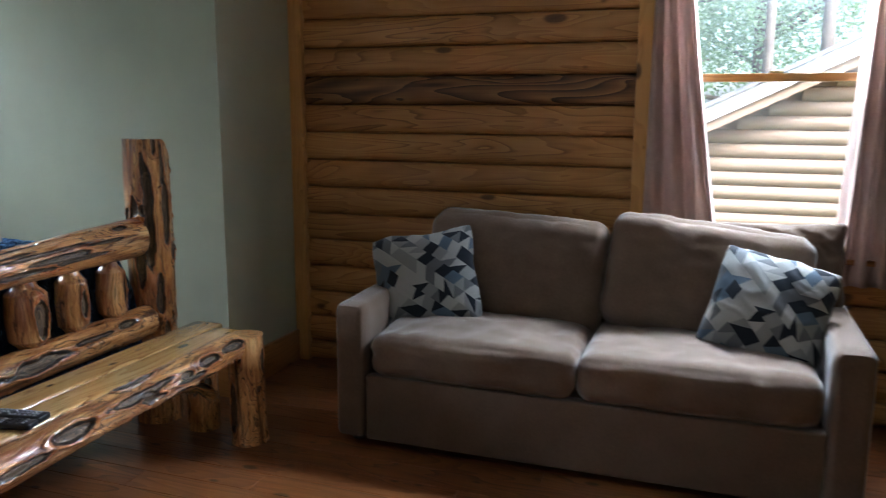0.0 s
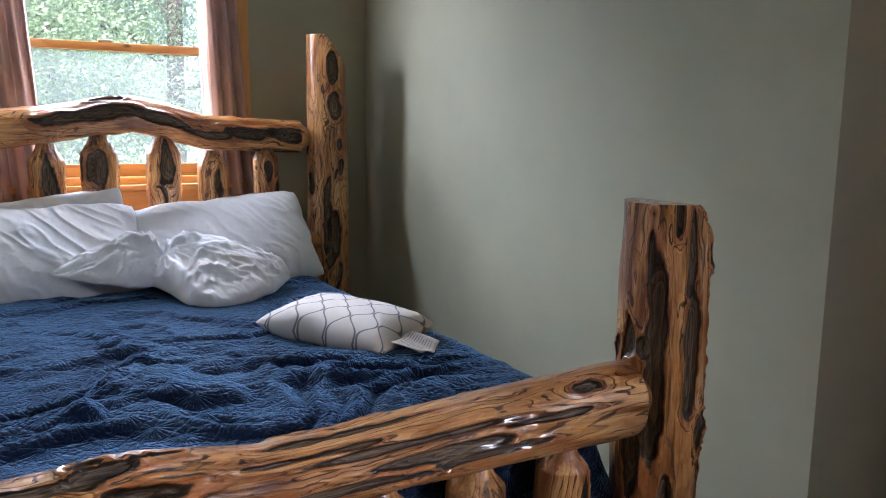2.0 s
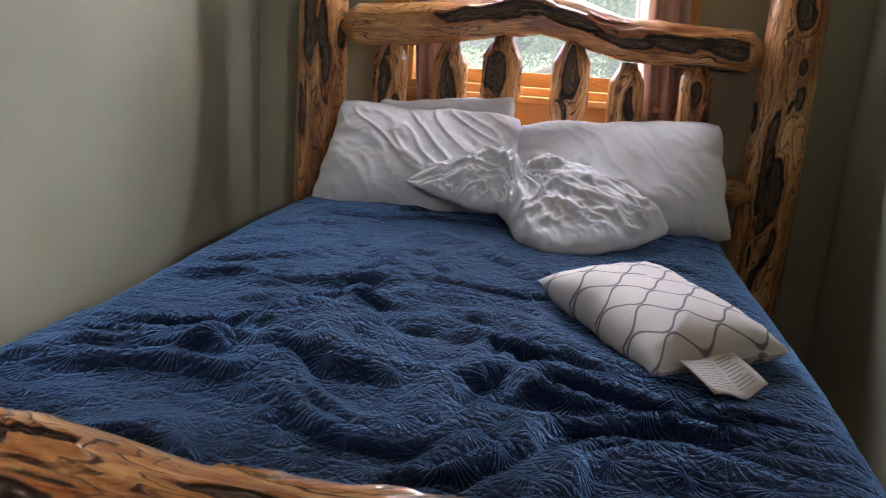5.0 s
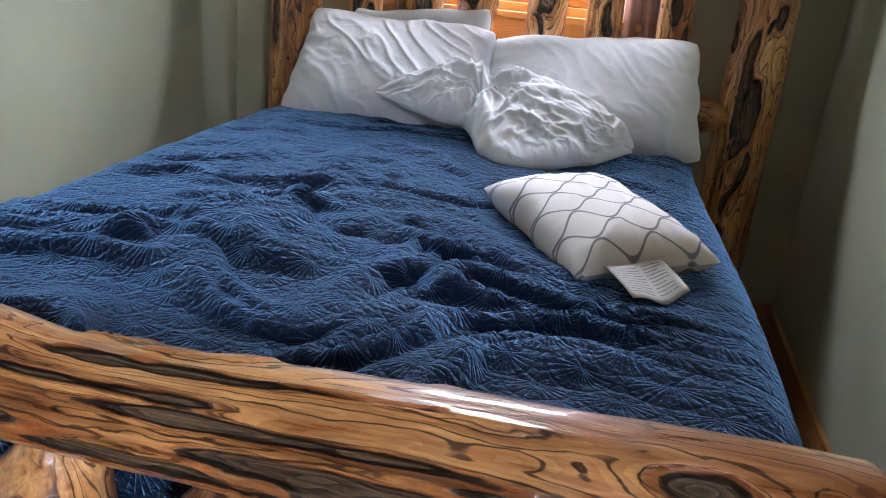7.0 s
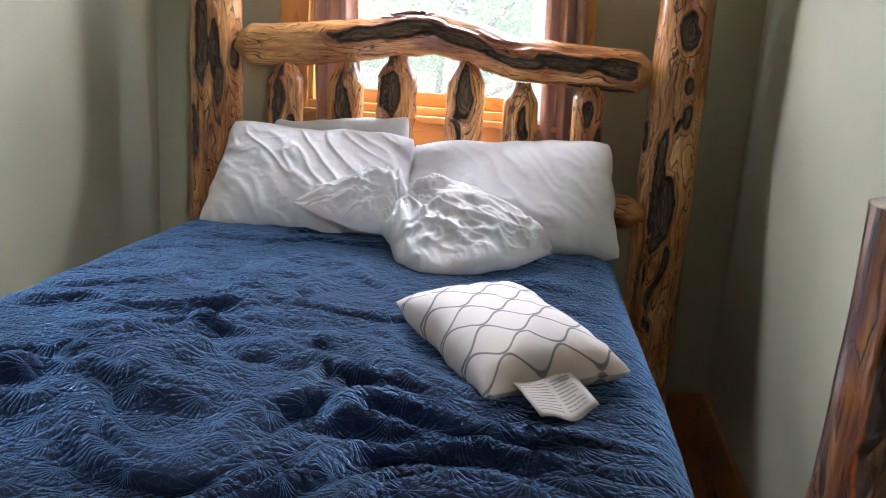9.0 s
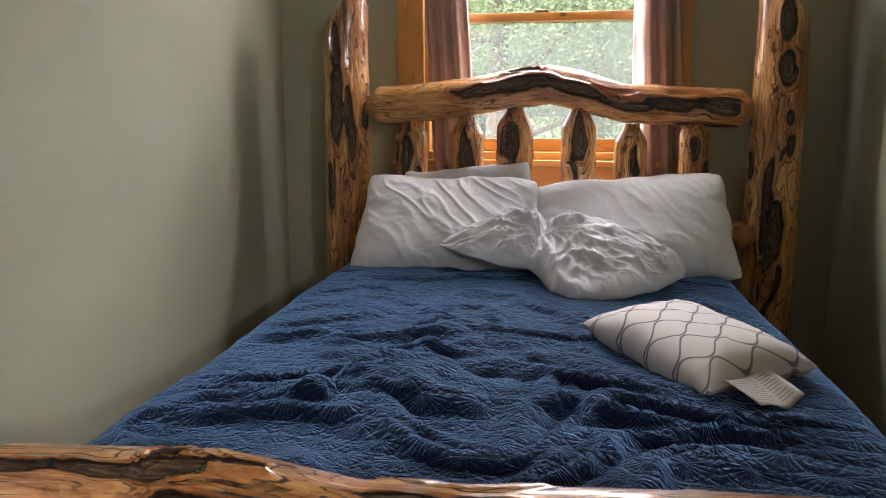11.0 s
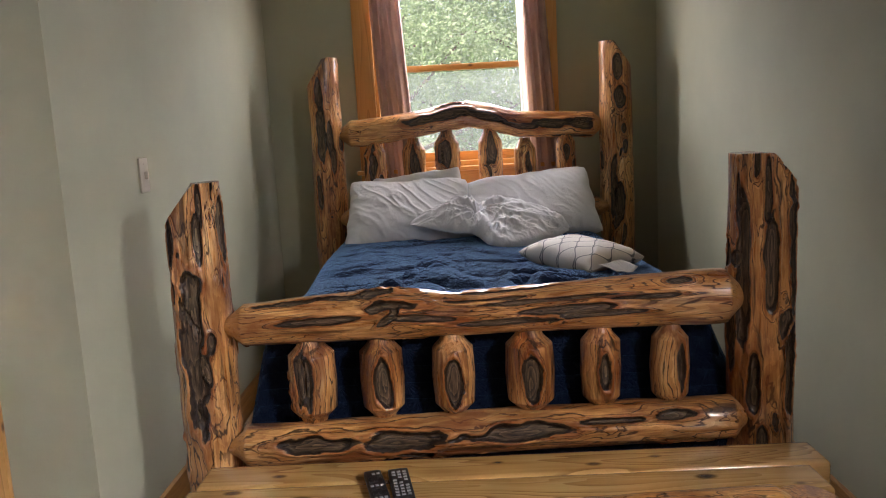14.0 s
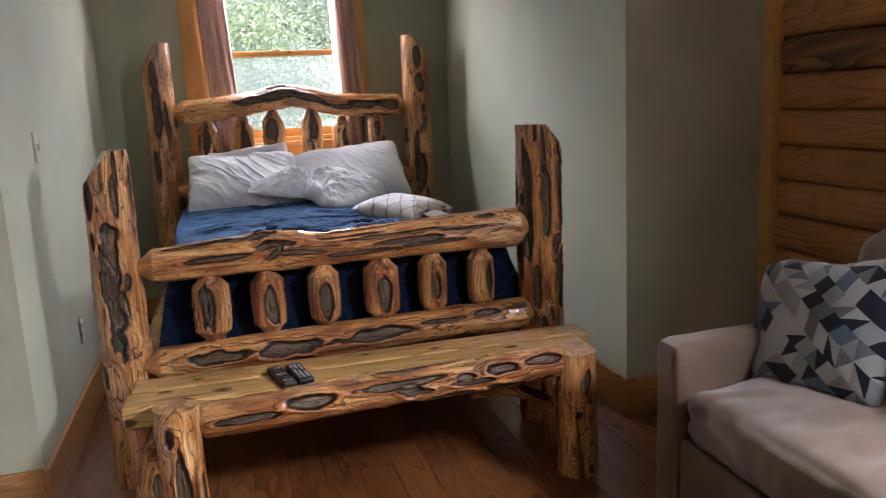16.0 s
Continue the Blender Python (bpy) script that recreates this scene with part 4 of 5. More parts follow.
DW, DH, DT = 0.76, 2.02, 0.035
door = thing("door_1", "white six-panel door standing open into the room", "door", kind="structure")
body = [(0.0, 0.115, 0, DT, 0.012, DH), (DW - 0.115, DW, 0, DT, 0.012, DH), (0.335, 0.425, 0, DT, 0.012, DH)]
zs = [(0.012, 0.23), (0.90, 1.02), (1.60, 1.70), (1.90, DH)]
for z0, z1 in zs:
    for x0, x1 in ((0.115, 0.335), (0.425, DW - 0.115)):
        body.append((x0, x1, 0, DT, z0, z1))
part("slab", boxes(body), DOORPAINT, door, smooth=False)
for z0, z1 in ((0.23, 0.90), (1.02, 1.60), (1.70, 1.90)):
    for x0, x1 in ((0.115, 0.335), (0.425, DW - 0.115)):
        bm = box(x0, x1, 0.010, DT - 0.010, z0, z1)
        box(x0 + 0.035, x1 - 0.035, 0.003, DT - 0.003, z0 + 0.035, z1 - 0.035, 0.006, bm=bm)
        part("panel", bm, DOORPAINT, door)
for side in (-1, 1):
    y = -0.002 if side < 0 else DT + 0.002
    bm = cyl((DW - 0.065, y, 1.02), (DW - 0.065, y + side * 0.045, 1.02), 0.012)
    kb = part("knob", bm, BLACKMETAL, door, "round black door knob")
    s2 = bmesh.new()
    bmesh.ops.create_uvsphere(s2, u_segments=20, v_segments=12, radius=0.029)
    for v in s2.verts:
        v.co = (DW - 0.065 + v.co.x, y + side * 0.055 + v.co.y * 0.75, 1.02 + v.co.z)
    part("knob_head", s2, BLACKMETAL, kb)
    part("rose", cyl((DW - 0.065, y, 1.02), (DW - 0.065, y + side * 0.008, 1.02), 0.033, 0.03, 24), BLACKMETAL, kb)
for z in (0.28, 1.12, 1.80):
    hg = part("hinge", box(-0.035, -0.002, 0.004, 0.008, z, z + 0.09, 0.001), BRASS, door, "brass butt hinge")
    part("knuckle", cyl((-0.006, -0.004, z), (-0.006, -0.004, z + 0.09), 0.006, seg=10), BRASS, hg)
door.matrix_basis = Matrix.Translation((-1.548, YC - 0.045, 0)) @ Matrix.Rotation(radians(-70), 4, 'Z')

# ---- wall plates ----


def plate(name, x, into, y, z, label, switch):
    """A wall plate on a side wall of the alcove. x: the wall face; into: sign of the way into the room."""
    th = thing(name, label, name.replace("_", " "))

    def bx(d0, d1, dy0, dy1, dz0, dz1, bev=0.0):
        return box(*sorted((x + into * d0, x + into * d1)), y + dy0, y + dy1, z + dz0, z + dz1, bev)
    part("plate", bx(0, 0.007, -0.036, 0.036, -0.06, 0.06, 0.003), CREAM, th)
    if switch:
        part("toggle", bx(0.007, 0.02, -0.006, 0.006, -0.014, 0.012, 0.002), CREAM, th)
        for dz in (-0.04, 0.04):
            part("screw", bx(0.007, 0.0082, -0.003, 0.003, dz - 0.003, dz + 0.003, 0.001), CREAM, th)
    else:
        for dz in (-0.024, 0.024):
            so = part("socket", bx(0.007, 0.009, -0.016, 0.016, dz - 0.016, dz + 0.016, 0.001), CREAM, th)
            for dy in (-0.006, 0.006):
                part("slot", bx(0.009, 0.0097, dy - 0.0015, dy + 0.0015, dz - 0.006, dz + 0.006), GAPSHADE, so, smooth=False)


plate("light_switch", XL, 1, 0.478, 1.300, "cream light switch on the alcove wall", True)
plate("wall_socket", XL, 1, 0.870, 0.424, "cream double wall socket above the baseboard", False)
plate("wall_socket", XR, -1, 0.975, 0.410, "cream double wall socket in the gap beside the bed", False)

# ---- log bed ----
YF, YH = 0.07, 2.27
bed = thing("log_bed", "rustic varnished juniper log bed with arched headboard rail", "bed", at=(0, 0, 0))
log("foot_post", 1.31, 0.090, bed, pose(-0.831, YF, 0), 11, [(-95, 0.78, 0.20, 0.034), (-135, 1.10, 0.07, 0.020), (-70, 1.14, 0.09, 0.012), (-150, 0.45, 0.06, 0.026), (-60, 1.22, 0.06, 0.010)], 6,
    cut=[(-1, 0, 1.25, 1.1), (0, 0, 1.286, 0)], profile=[(0, 1.05), (0.4, 1.0), (0.7, 0.97), (1, 0.92)], nu=110, dens=190)
log("foot_post", 1.33, 0.098, bed, pose(0.868, YF, 0), 15, [(-35, 1.05, 0.24, 0.022), (-120, 0.62, 0.09, 0.018), (-50, 0.62, 0.10, 0.022), (-100, 1.20, 0.08, 0.007), (-92, 1.0, 0.16, 0.016), (-140, 0.98, 0.2, 0.018), (-165, 0.75, 0.14, 0.02), (-150, 1.2, 0.06, 0.012)], 5,
    cut=[(1, 0, 1.292, 1.1), (0, 0, 1.291, 0)], profile=[(0, 1.04), (0.5, 1.0), (1, 0.95)], nu=110, dens=190)
log("head_post", 1.86, 0.095, bed, pose(-0.763, YH - 0.01, 0), 13, [(-100, 1.66, 0.10, 0.022), (-100, 1.42, 0.12, 0.024), (-60, 1.25, 0.07, 0.016), (-120, 1.1, 0.1, 0.02)], 7,
    cut=[(-1, 0, 1.785, 1.2), (0, 0, 1.835, 0)], profile=[(0, 1.12), (0.5, 1.03), (1, 0.95)], nu=80)
log("head_post", 1.87, 0.095, bed, pose(0.897, YH - 0.01, 0), 14, [(-95, 1.70, 0.05, 0.020), (-85, 1.54, 0.05, 0.030), (-110, 1.10, 0.18, 0.018), (-70, 1.36, 0.03, 0.014), (-70, 1.27, 0.035, 0.014), (-95, 0.95, 0.09, 0.03)], 7,
    cut=[(1, 0, 1.80, 1.2), (0, 0, 1.847, 0)], profile=[(0, 1.1), (0.5, 1.0), (1, 0.93)], nu=80)


def foot_bend(t):
    return -np.interp(t, [0, 0.065, 0.33, 0.45, 0.56, 0.72, 0.92, 1], [0.0, 0.003, 0.018, 0.004, 0.008, 0.018, 0.022, 0.022]), 0.0 * t


def head_bend(t):
    return -np.interp(t, [0, 0.1, 0.28, 0.42, 0.50, 0.58, 0.68, 0.8, 1], [0.0, 0.006, 0.032, 0.070, 0.082, 0.058, 0.010, -0.002, -0.012]), 0.0 * t


log("foot_rail", 1.60, 0.082, bed, along_x(-0.775, YF - 0.022, 0.846), 21,
    [(-120, 0.53, 0.09, 0.020), (-95, 0.36, 0.13, 0.013), (-150, 0.42, 0.10, 0.010), (-90, 0.66, 0.09, 0.012), (-75, 0.86, 0.12, 0.010), (-95, 1.02, 0.15, 0.011), (-143, 1.38, 0.030, 0.012), (-80, 1.16, 0.12, 0.008), (-120, 0.95, 0.18, 0.006), (-135, 0.75, 0.16, 0.007), (-110, 1.25, 0.12, 0.006), (-160, 0.9, 0.2, 0.008)], 4,
    (0.075, 0.075), 110, 190, bend=foot_bend, lump=0.05, squash=0.95, profile=[(0, 0.78), (0.065, 0.80), (0.33, 0.96), (0.45, 0.80), (0.56, 0.84), (0.72, 0.96), (0.92, 1.02), (1, 1.0)])
log("lower_foot_rail", 1.60, 0.066, bed, along_x(-0.775, YF - 0.045, 0.468), 22,
    [(-100, 0.295, 0.12, 0.022), (-100, 0.53, 0.085, 0.025), (-100, 0.88, 0.19, 0.023), (-125, 1.355, 0.06, 0.017), (-118, 1.19, 0.09, 0.009)], 2, (0.065, 0.06), 110, 190,
    bend=lambda t: (-0.030 * t, 0.0 * t), lump=0.12)
log("head_rail", 1.545, 0.075, bed, along_x(-0.715, YH, 1.404), 23,
    [(-100, 0.62, 0.20, 0.020), (-90, 0.86, 0.16, 0.018), (-95, 1.25, 0.17, 0.030), (-110, 1.42, 0.05, 0.012), (-80, 1.05, 0.10, 0.014)], 4, (0.09, 0.07), 84, 160, bend=head_bend, lump=0.08)
log("lower_head_rail", 1.60, 0.06, bed, along_x(-0.74, YH - 0.06, 0.922), 24, (), 4, (0.09, 0.09), 40, 60)
BARREL = [(0, 0.5), (0.07, 0.60), (0.17, 0.98), (0.5, 1.05), (0.83, 0.99), (0.93, 0.62), (1, 0.5)]
for k, (x, r, ang) in enumerate(((-0.507, 0.071, -95), (-0.291, 0.064, -80), (-0.072, 0.062, -88), (0.162, 0.073, -92), (0.377, 0.060, -85), (0.588, 0.057, -65))):
    log("foot_spindle", 0.262, r, bed, pose(x, YF - 0.02, 0.532), 31 + k, [(ang, 0.135, 0.075, 0.019 + 0.004 * (k % 3 == 0))], 0, nu=80, dens=320, profile=BARREL, lump=0.07, checks=0.80)
for k, (x, r, ang) in enumerate(((-0.494, 0.056, -95), (-0.268, 0.060, -80), (-0.076, 0.062, -95), (0.173, 0.060, -90), (0.372, 0.055, -80), (0.607, 0.049, -90))):
    zt = 1.365 + (0.035 if k in (2, 3) else 0.0) - (0.03 if k == 4 else 0)
    log("head_spindle", zt - 0.93, r, bed, pose(x, YH, 0.93), 41 + k, [(ang, zt - 0.93 - 0.13, 0.085, 0.020)], 4, nu=64, dens=200,
        profile=[(0, 0.6), (0.12, 0.98), (0.5, 1.12), (0.84, 1.12), (0.96, 0.62), (1, 0.55)], lump=0.09)
for x in (-0.76, 0.80):
    ob = log("side_rail", 2.1, 0.06, bed, Matrix.Translation((x, YF + 0.04, 0.40)) @ Matrix.Rotation(radians(-90), 4, 'X'), 51 + int(x > 0), (), 4, nu=32, dens=40)
part("slat_deck", box(-0.70, 0.74, 0.16, 2.18, 0.36, 0.40, 0.004), TRIM_X, bed)
mattress = tagged(finish("mattress", box(-0.64, 0.712, 0.17, 2.17, 0.405, 0.795, 0.06, 4), SHEET), "thick white mattress under the quilt", "mattress")

# quilt laid over the mattress and hanging down at the sides and foot


def quilt():
    nx, ny = 300, 330
    sx = np.linspace(-1.10, 1.10, nx)
    sy = np.linspace(0.0, 2.45, ny)          # from the head towards the foot

    def over(s, half, r, lean):
        a = np.abs(s)
        ang = np.clip((a - (half - r)) / r, 0, math.pi / 2)
        past = np.maximum(a - (half - r) - r * math.pi / 2, 0)
        return np.sign(s) * (np.minimum(a, half - r) + r * np.sin(ang) + past * np.where(s > 0, lean, 0.03)), r * (1 - np.cos(ang)) + past
    X, DX = over(sx, 0.69, 0.075, 0.36)
    Y, DY = over(sy, 2.035, 0.06, 0.15)
    Y = 2.17 - Y
    gx, gy = np.meshgrid(X, Y)
    dx, dy = np.meshgrid(DX, DY)
    SX, SY = np.meshgrid(sx, sy)
    x, y, dx, dy = gx.ravel() + 0.037, gy.ravel(), dx.ravel(), dy.ravel()
    top = np.exp(-(dx + dy) * 12)
    P = np.stack([SX.ravel(), SY.ravel(), 0 * x], 1)
    warp = np.stack([fbm(P * 2.2, 61, 3), fbm(P * 2.2, 67, 3), 0 * x], 1) - 0.5
    rid = 1 - np.abs(2 * fbm((P + warp * 0.5) * (2.1, 5.5, 1), 71, 3) - 1)
    rid2 = 1 - np.abs(2 * fbm((P + warp * 0.4) * (5, 8, 1), 77, 2) - 1)
    near = np.exp(-((y - 0.62) / 0.42) ** 2) * (0.55 + 0.45 * np.exp(-((x + 0.05) / 0.5) ** 2))
    h = (fbm(P * 3.0, 81, 3) - 0.5) * 0.020 + near * (np.maximum(rid - 0.76, 0) * 0.15 + np.maximum(rid2 - 0.78, 0) * 0.13) + (1 - near) * np.maximum(rid2 - 0.74, 0) * 0.06
    calm = 1 - 0.85 * np.exp(-(((x - 0.52) / 0.24) ** 2 + ((y - 0.82) / 0.26) ** 2))
    h = h * calm * (0.15 + 0.85 * smoothstep(0.70, 0.48, np.abs(x - 0.037)))
    z = 0.812 - np.minimum(np.sqrt(dx ** 2 + dy ** 2), 0.50) + h * top
    side = 1 - top
    x = x + 0.055 * smoothstep(0.45, 0.68, x - 0.037) * smoothstep(1.9, 0.6, y) * smoothstep(0.12, 0.4, y)
    x = x - 0.045 * smoothstep(-0.45, -0.66, x - 0.037) * smoothstep(0.6, 1.6, y)
    x = 0.037 + (x - 0.037) * (1 + 0.09 * np.minimum(dy * 3, 1))
    wave = 0.022 * np.sin(SY.ravel() * 9 + 2 * warp[:, 0]) * side * np.minimum(dx * 4, 1)
    x = x + np.where(x > 0, 1.0, -0.4) * np.abs(wave)
    y = y - np.abs(0.02 * np.sin(SX.ravel() * 10 + 3 * warp[:, 1])) * np.minimum(dy * 4, 1) * 0.5
    ob = sheet("quilt", np.stack([x, y, z], 1), nx, ny, False, QUILT, uv=np.stack([SX.ravel(), SY.ravel()], 1))
    so = ob.modifiers.new("thick", 'SOLIDIFY')
    so.thickness, so.offset = 0.012, -1
    return tagged(ob, "rumpled navy blue quilt stitched with fans, spread over the bed", "quilt")


quilt()


def laid(ob, x, y, z, rx, ry, rz):
    ob.matrix_basis = pose(x, y, z, rx, ry, rz)
    return ob


PIL = "pillows on the bed"
tagged(laid(pillow("bed_pillow", 0.72, 0.44, 0.21, SHEET, None, 101, 0.010, 0.065, 110, flare=0.05, sag=0.22), -0.295, 2.00, 0.955, 56, 1, 3), "plump creased white cotton pillow leaning against the headboard", "pillow", PIL)
tagged(laid(pillow("bed_pillow", 0.74, 0.44, 0.21, SHEET, None, 102, 0.006, 0.065, 90, flare=0.06, sag=0.25), 0.365, 2.02, 0.960, 58, -5, -3), "smooth white cotton pillow leaning against the headboard", "pillow", PIL)
tagged(laid(pillow("bed_pillow", 0.52, 0.44, 0.12, SHEET, None, 104, 0.008, 0.05), -0.24, 2.13, 0.965, 72, -6, 0), "white pillow tucked behind another at the headboard", "pillow", PIL)
tagged(laid(crumpled_pillow("bed_pillow", 0.83, SHEET, 103), 0.125, 1.765, 0.893, 14, 4, -7.6), "crumpled white pillow folded over in front of the others", "pillow", PIL)
tp = thing("throw_pillow", "off-white throw pillow with grey trellis print on the quilt", "throw pillow", at=(0, 0, 0))
pillow("cover", 0.475, 0.315, 0.130, TRELLIS, tp, 105, 0.005, 0.11)


def care_tag(parent):
    nu, nv = 14, 10
    drop = lambda u, v: -0.012 * v + 0.010 * np.sin(u * 6 + 1) * v - 0.008 * v * v
    place = lambda u, v, up: np.stack([0.215 + v * 0.10 + 0.008 * np.sin(u * 5), -0.090 + u * 0.115, 0.012 + drop(u, v) + up], 1)
    U, V = np.meshgrid(np.linspace(0, 1, nu), np.linspace(0, 1, nv))
    ob = sheet("care_tag", place(U.ravel(), V.ravel(), 0.0), nu, nv, False, TAGCLOTH, parent, "white fabric care tag with unreadable print")
    so = ob.modifiers.new("thick", 'SOLIDIFY')
    so.thickness = 0.001
    for k in range(10):
        vv = 0.12 + 0.078 * k
        for u0, u1 in ((0.07, 0.44 + 0.03 * (k % 3 == 1)), (0.54, 0.90 - 0.09 * (k % 4 == 2))):
            uu = np.linspace(u0, u1, 8)
            sheet("print_line", np.concatenate([place(uu, np.full(8, vv + w), 0.0012) for w in (-0.012, 0.012)]), 8, 2, False, INK, ob)


care_tag(tp)
tp.matrix_basis = pose(0.463, 0.942, 0.862, 3, 3, -58)

# ---- bench at the foot of the bed ----
bench = thing("log_bench", "varnished juniper log bench with plank seat at the bed's foot", "bench")
for k, (y0, y1, x0, x1) in enumerate(((-0.245, -0.100, -0.80, 0.945), (-0.395, -0.250, -0.815, 0.885))):
    bm = box(x0, x1, y0, y1, 0.385, 0.462, 0.016, 3)
    part("seat_plank", bm, BENCHWOOD, bench)
log("front_rail", 1.40, 0.058, bench, along_x(-0.62, -0.455, 0.402) @ Matrix.Rotation(radians(-1.8), 4, 'Y'), 61,
    [(-110, 0.40, 0.08, 0.022), (-95, 0.22, 0.10, 0.012), (-120, 0.70, 0.12, 0.012), (-110, 1.10, 0.06, 0.02), (-105, 0.95, 0.03, 0.012), (-120, 1.26, 0.06, 0.016)], 5, (0.07, 0.07), 84, 180, lump=0.12)
log("front_leg", 0.478, 0.073, bench, pose(-0.635, -0.475, 0), 62, [(-90, 0.22, 0.12, 0.020), (-110, 0.40, 0.03, 0.018)], 4, nu=56, dens=150, lump=0.07)
log("front_leg", 0.478, 0.075, bench, pose(0.775, -0.475, 0), 63, [(-80, 0.37, 0.055, 0.018), (-105, 0.25, 0.014, 0.012), (-70, 0.13, 0.012, 0.010), (-75, 0.03, 0.02, 0.012)], 3, nu=56, dens=150, lump=0.07)
log("back_leg", 0.385, 0.07, bench, pose(-0.76, -0.20, 0), 64, (), 5, nu=40, dens=90)
log("back_leg", 0.385, 0.07, bench, pose(0.83, -0.20, 0), 65, (), 4, nu=40, dens=90)
log("side_rail", 0.2, 0.05, bench, Matrix.Translation((-0.70, -0.42, 0.30)) @ Matrix.Rotation(radians(-90), 4, 'X'), 66, (), 1, nu=24, dens=90)
br = log("brace", 0.40, 0.028, bench, Matrix.Translation((0.80, -0.30, 0.15)) @ Matrix.Rotation(radians(-68), 4, 'Y'), 67, (), 2, (0.06, 0.0), nu=28, dens=90,
         bend=lambda t: (0.05 * np.sin(t * 3.1), 0.0 * t))


def remote(x, y, rz, w, ln, label, light):
    th = thing("remote_control", label, "remote control", "remotes on the bench")
    bm = box(-w / 2, w / 2, -ln / 2, ln / 2, 0, 0.020, 0.007, 3)
    part("case", bm, BLACKPLASTIC, th)
    rows, cols = (9, 3) if light else (7, 3)
    for j in range(rows):
        for i in range(cols):
            if (j + i) % 7 == 6:
                continue
            cx = (i - 1) * w * 0.27
            cy = -ln * 0.36 + j * ln * 0.72 / (rows - 1)
            part("button", box(cx - w * 0.09, cx + w * 0.09, cy - ln * 0.022, cy + ln * 0.022, 0.019, 0.0225, 0.001, 1), BUTTON if (light or j % 3 == 0) else BLACKPLASTIC, th)
    th.matrix_basis = pose(x, y, 0.463, 0, 0, rz)


remote(-0.285, -0.315, 14, 0.048, 0.20, "slim black remote control lying on the bench", False)
remote(-0.222, -0.305, 10, 0.056, 0.19, "black remote control with grey buttons on the bench", True)

# ---- sofa ----
sofa = thing("sofa", "taupe microfibre two-seat sofa against the log wall", "sofa")
SY0, SY1, SF = -2.885, -0.835, 0.885
part("front_panel", box(SF + 0.012, SF + 0.07, SY0 + 0.14, SY1 - 0.14, 0.03, 0.315, 0.012, 3), SOFACLOTH, sofa)
part("base", box(SF + 0.07, 1.74, SY0 + 0.14, SY1 - 0.14, 0.04, 0.30, 0.01), SOFACLOTH, sofa)
for y in (SY1 - 0.07, SY0 + 0.07):
    a = soft_box("arm", (0.90, 0.138, 0.59), 0.035, SOFACLOTH, sofa, 201 + int(y > -1.5), (0, 0.004, 0.008), 0.002, 20)
    a.location = (SF + 0.45, y, 0.03 + 0.295)
b = soft_box("back", (0.20, 1.72, 0.50), 0.06, SOFACLOTH, sofa, 203, (0.01, 0, 0.01), 0.003, 20)
b.location = (1.68, -1.86, 0.54)
for k, y in enumerate((-1.424, -2.296)):
    c = soft_box("seat_cushion", (0.68, 0.868, 0.185), 0.06, SOFACLOTH, sofa, 204 + k, (0.012, 0.0, 0.03), 0.010, 40)
    c.location = (SF + 0.345, y, 0.405)
for k, (y, dz, ry, rx) in enumerate(((-1.47, 0.0, -16, 2.5), (-2.30, 0.004, -18, 6))):
    c = soft_box("back_cushion", (0.20, 0.83, 0.50), 0.075, SOFACLOTH, sofa, 206 + k, (0.04, 0.0, 0.01), 0.009, 40)
    c.matrix_basis = pose(1.49, y, 0.697 + dz, rx, -ry, 0)
for x in (SF + 0.09, 1.68):
    for y in (SY0 + 0.07, SY1 - 0.07):
        part("foot", cyl((x, y, 0.0), (x, y, 0.035), 0.025, 0.028), BLACKMETAL, sofa)
SP = "throw pillows on the sofa"
tagged(laid(pillow("throw_pillow", 0.50, 0.48, 0.15, PATCH, None, 111, 0.004, 0.06), 1.29, -1.10, 0.655, 66, -11, -80), "square throw pillow in grey, white and navy patchwork on the sofa", "throw pillow", SP)
tagged(laid(pillow("throw_pillow", 0.46, 0.45, 0.16, PATCH, None, 112, 0.005, 0.05), 1.27, -2.55, 0.66, 58, 10, -100), "slumped patchwork throw pillow in blue-grey and navy on the sofa", "throw pillow", SP)
tagged(laid(pillow("sofa_pillow", 0.62, 0.40, 0.15, SOFACLOTH, None, 113, 0.016, 0.07), 1.60, -2.56, 0.765, 80, -3, -92), "creased taupe pillow stuffed behind the sofa cushion", "pillow")

# ---- outdoors ----
bm = bmesh.new()
bmesh.ops.create_grid(bm, x_segments=40, y_segments=40, size=300)
for v in bm.verts:
    v.co.z = -0.6
tagged(finish("ground", bm, GRASS), "grassy ground outside the windows", "ground", kind="structure")

wing = thing("house_wing", "log-sided wing of the house with white roof edge", "house")
HX = 5.5
part("wall", box(HX + 0.05, HX + 5, -11, -1.2, -0.6, 1.3), SIDING, wing, smooth=False)


def rake(y):
    return 1.20 + (-2.14 - y) * 0.485


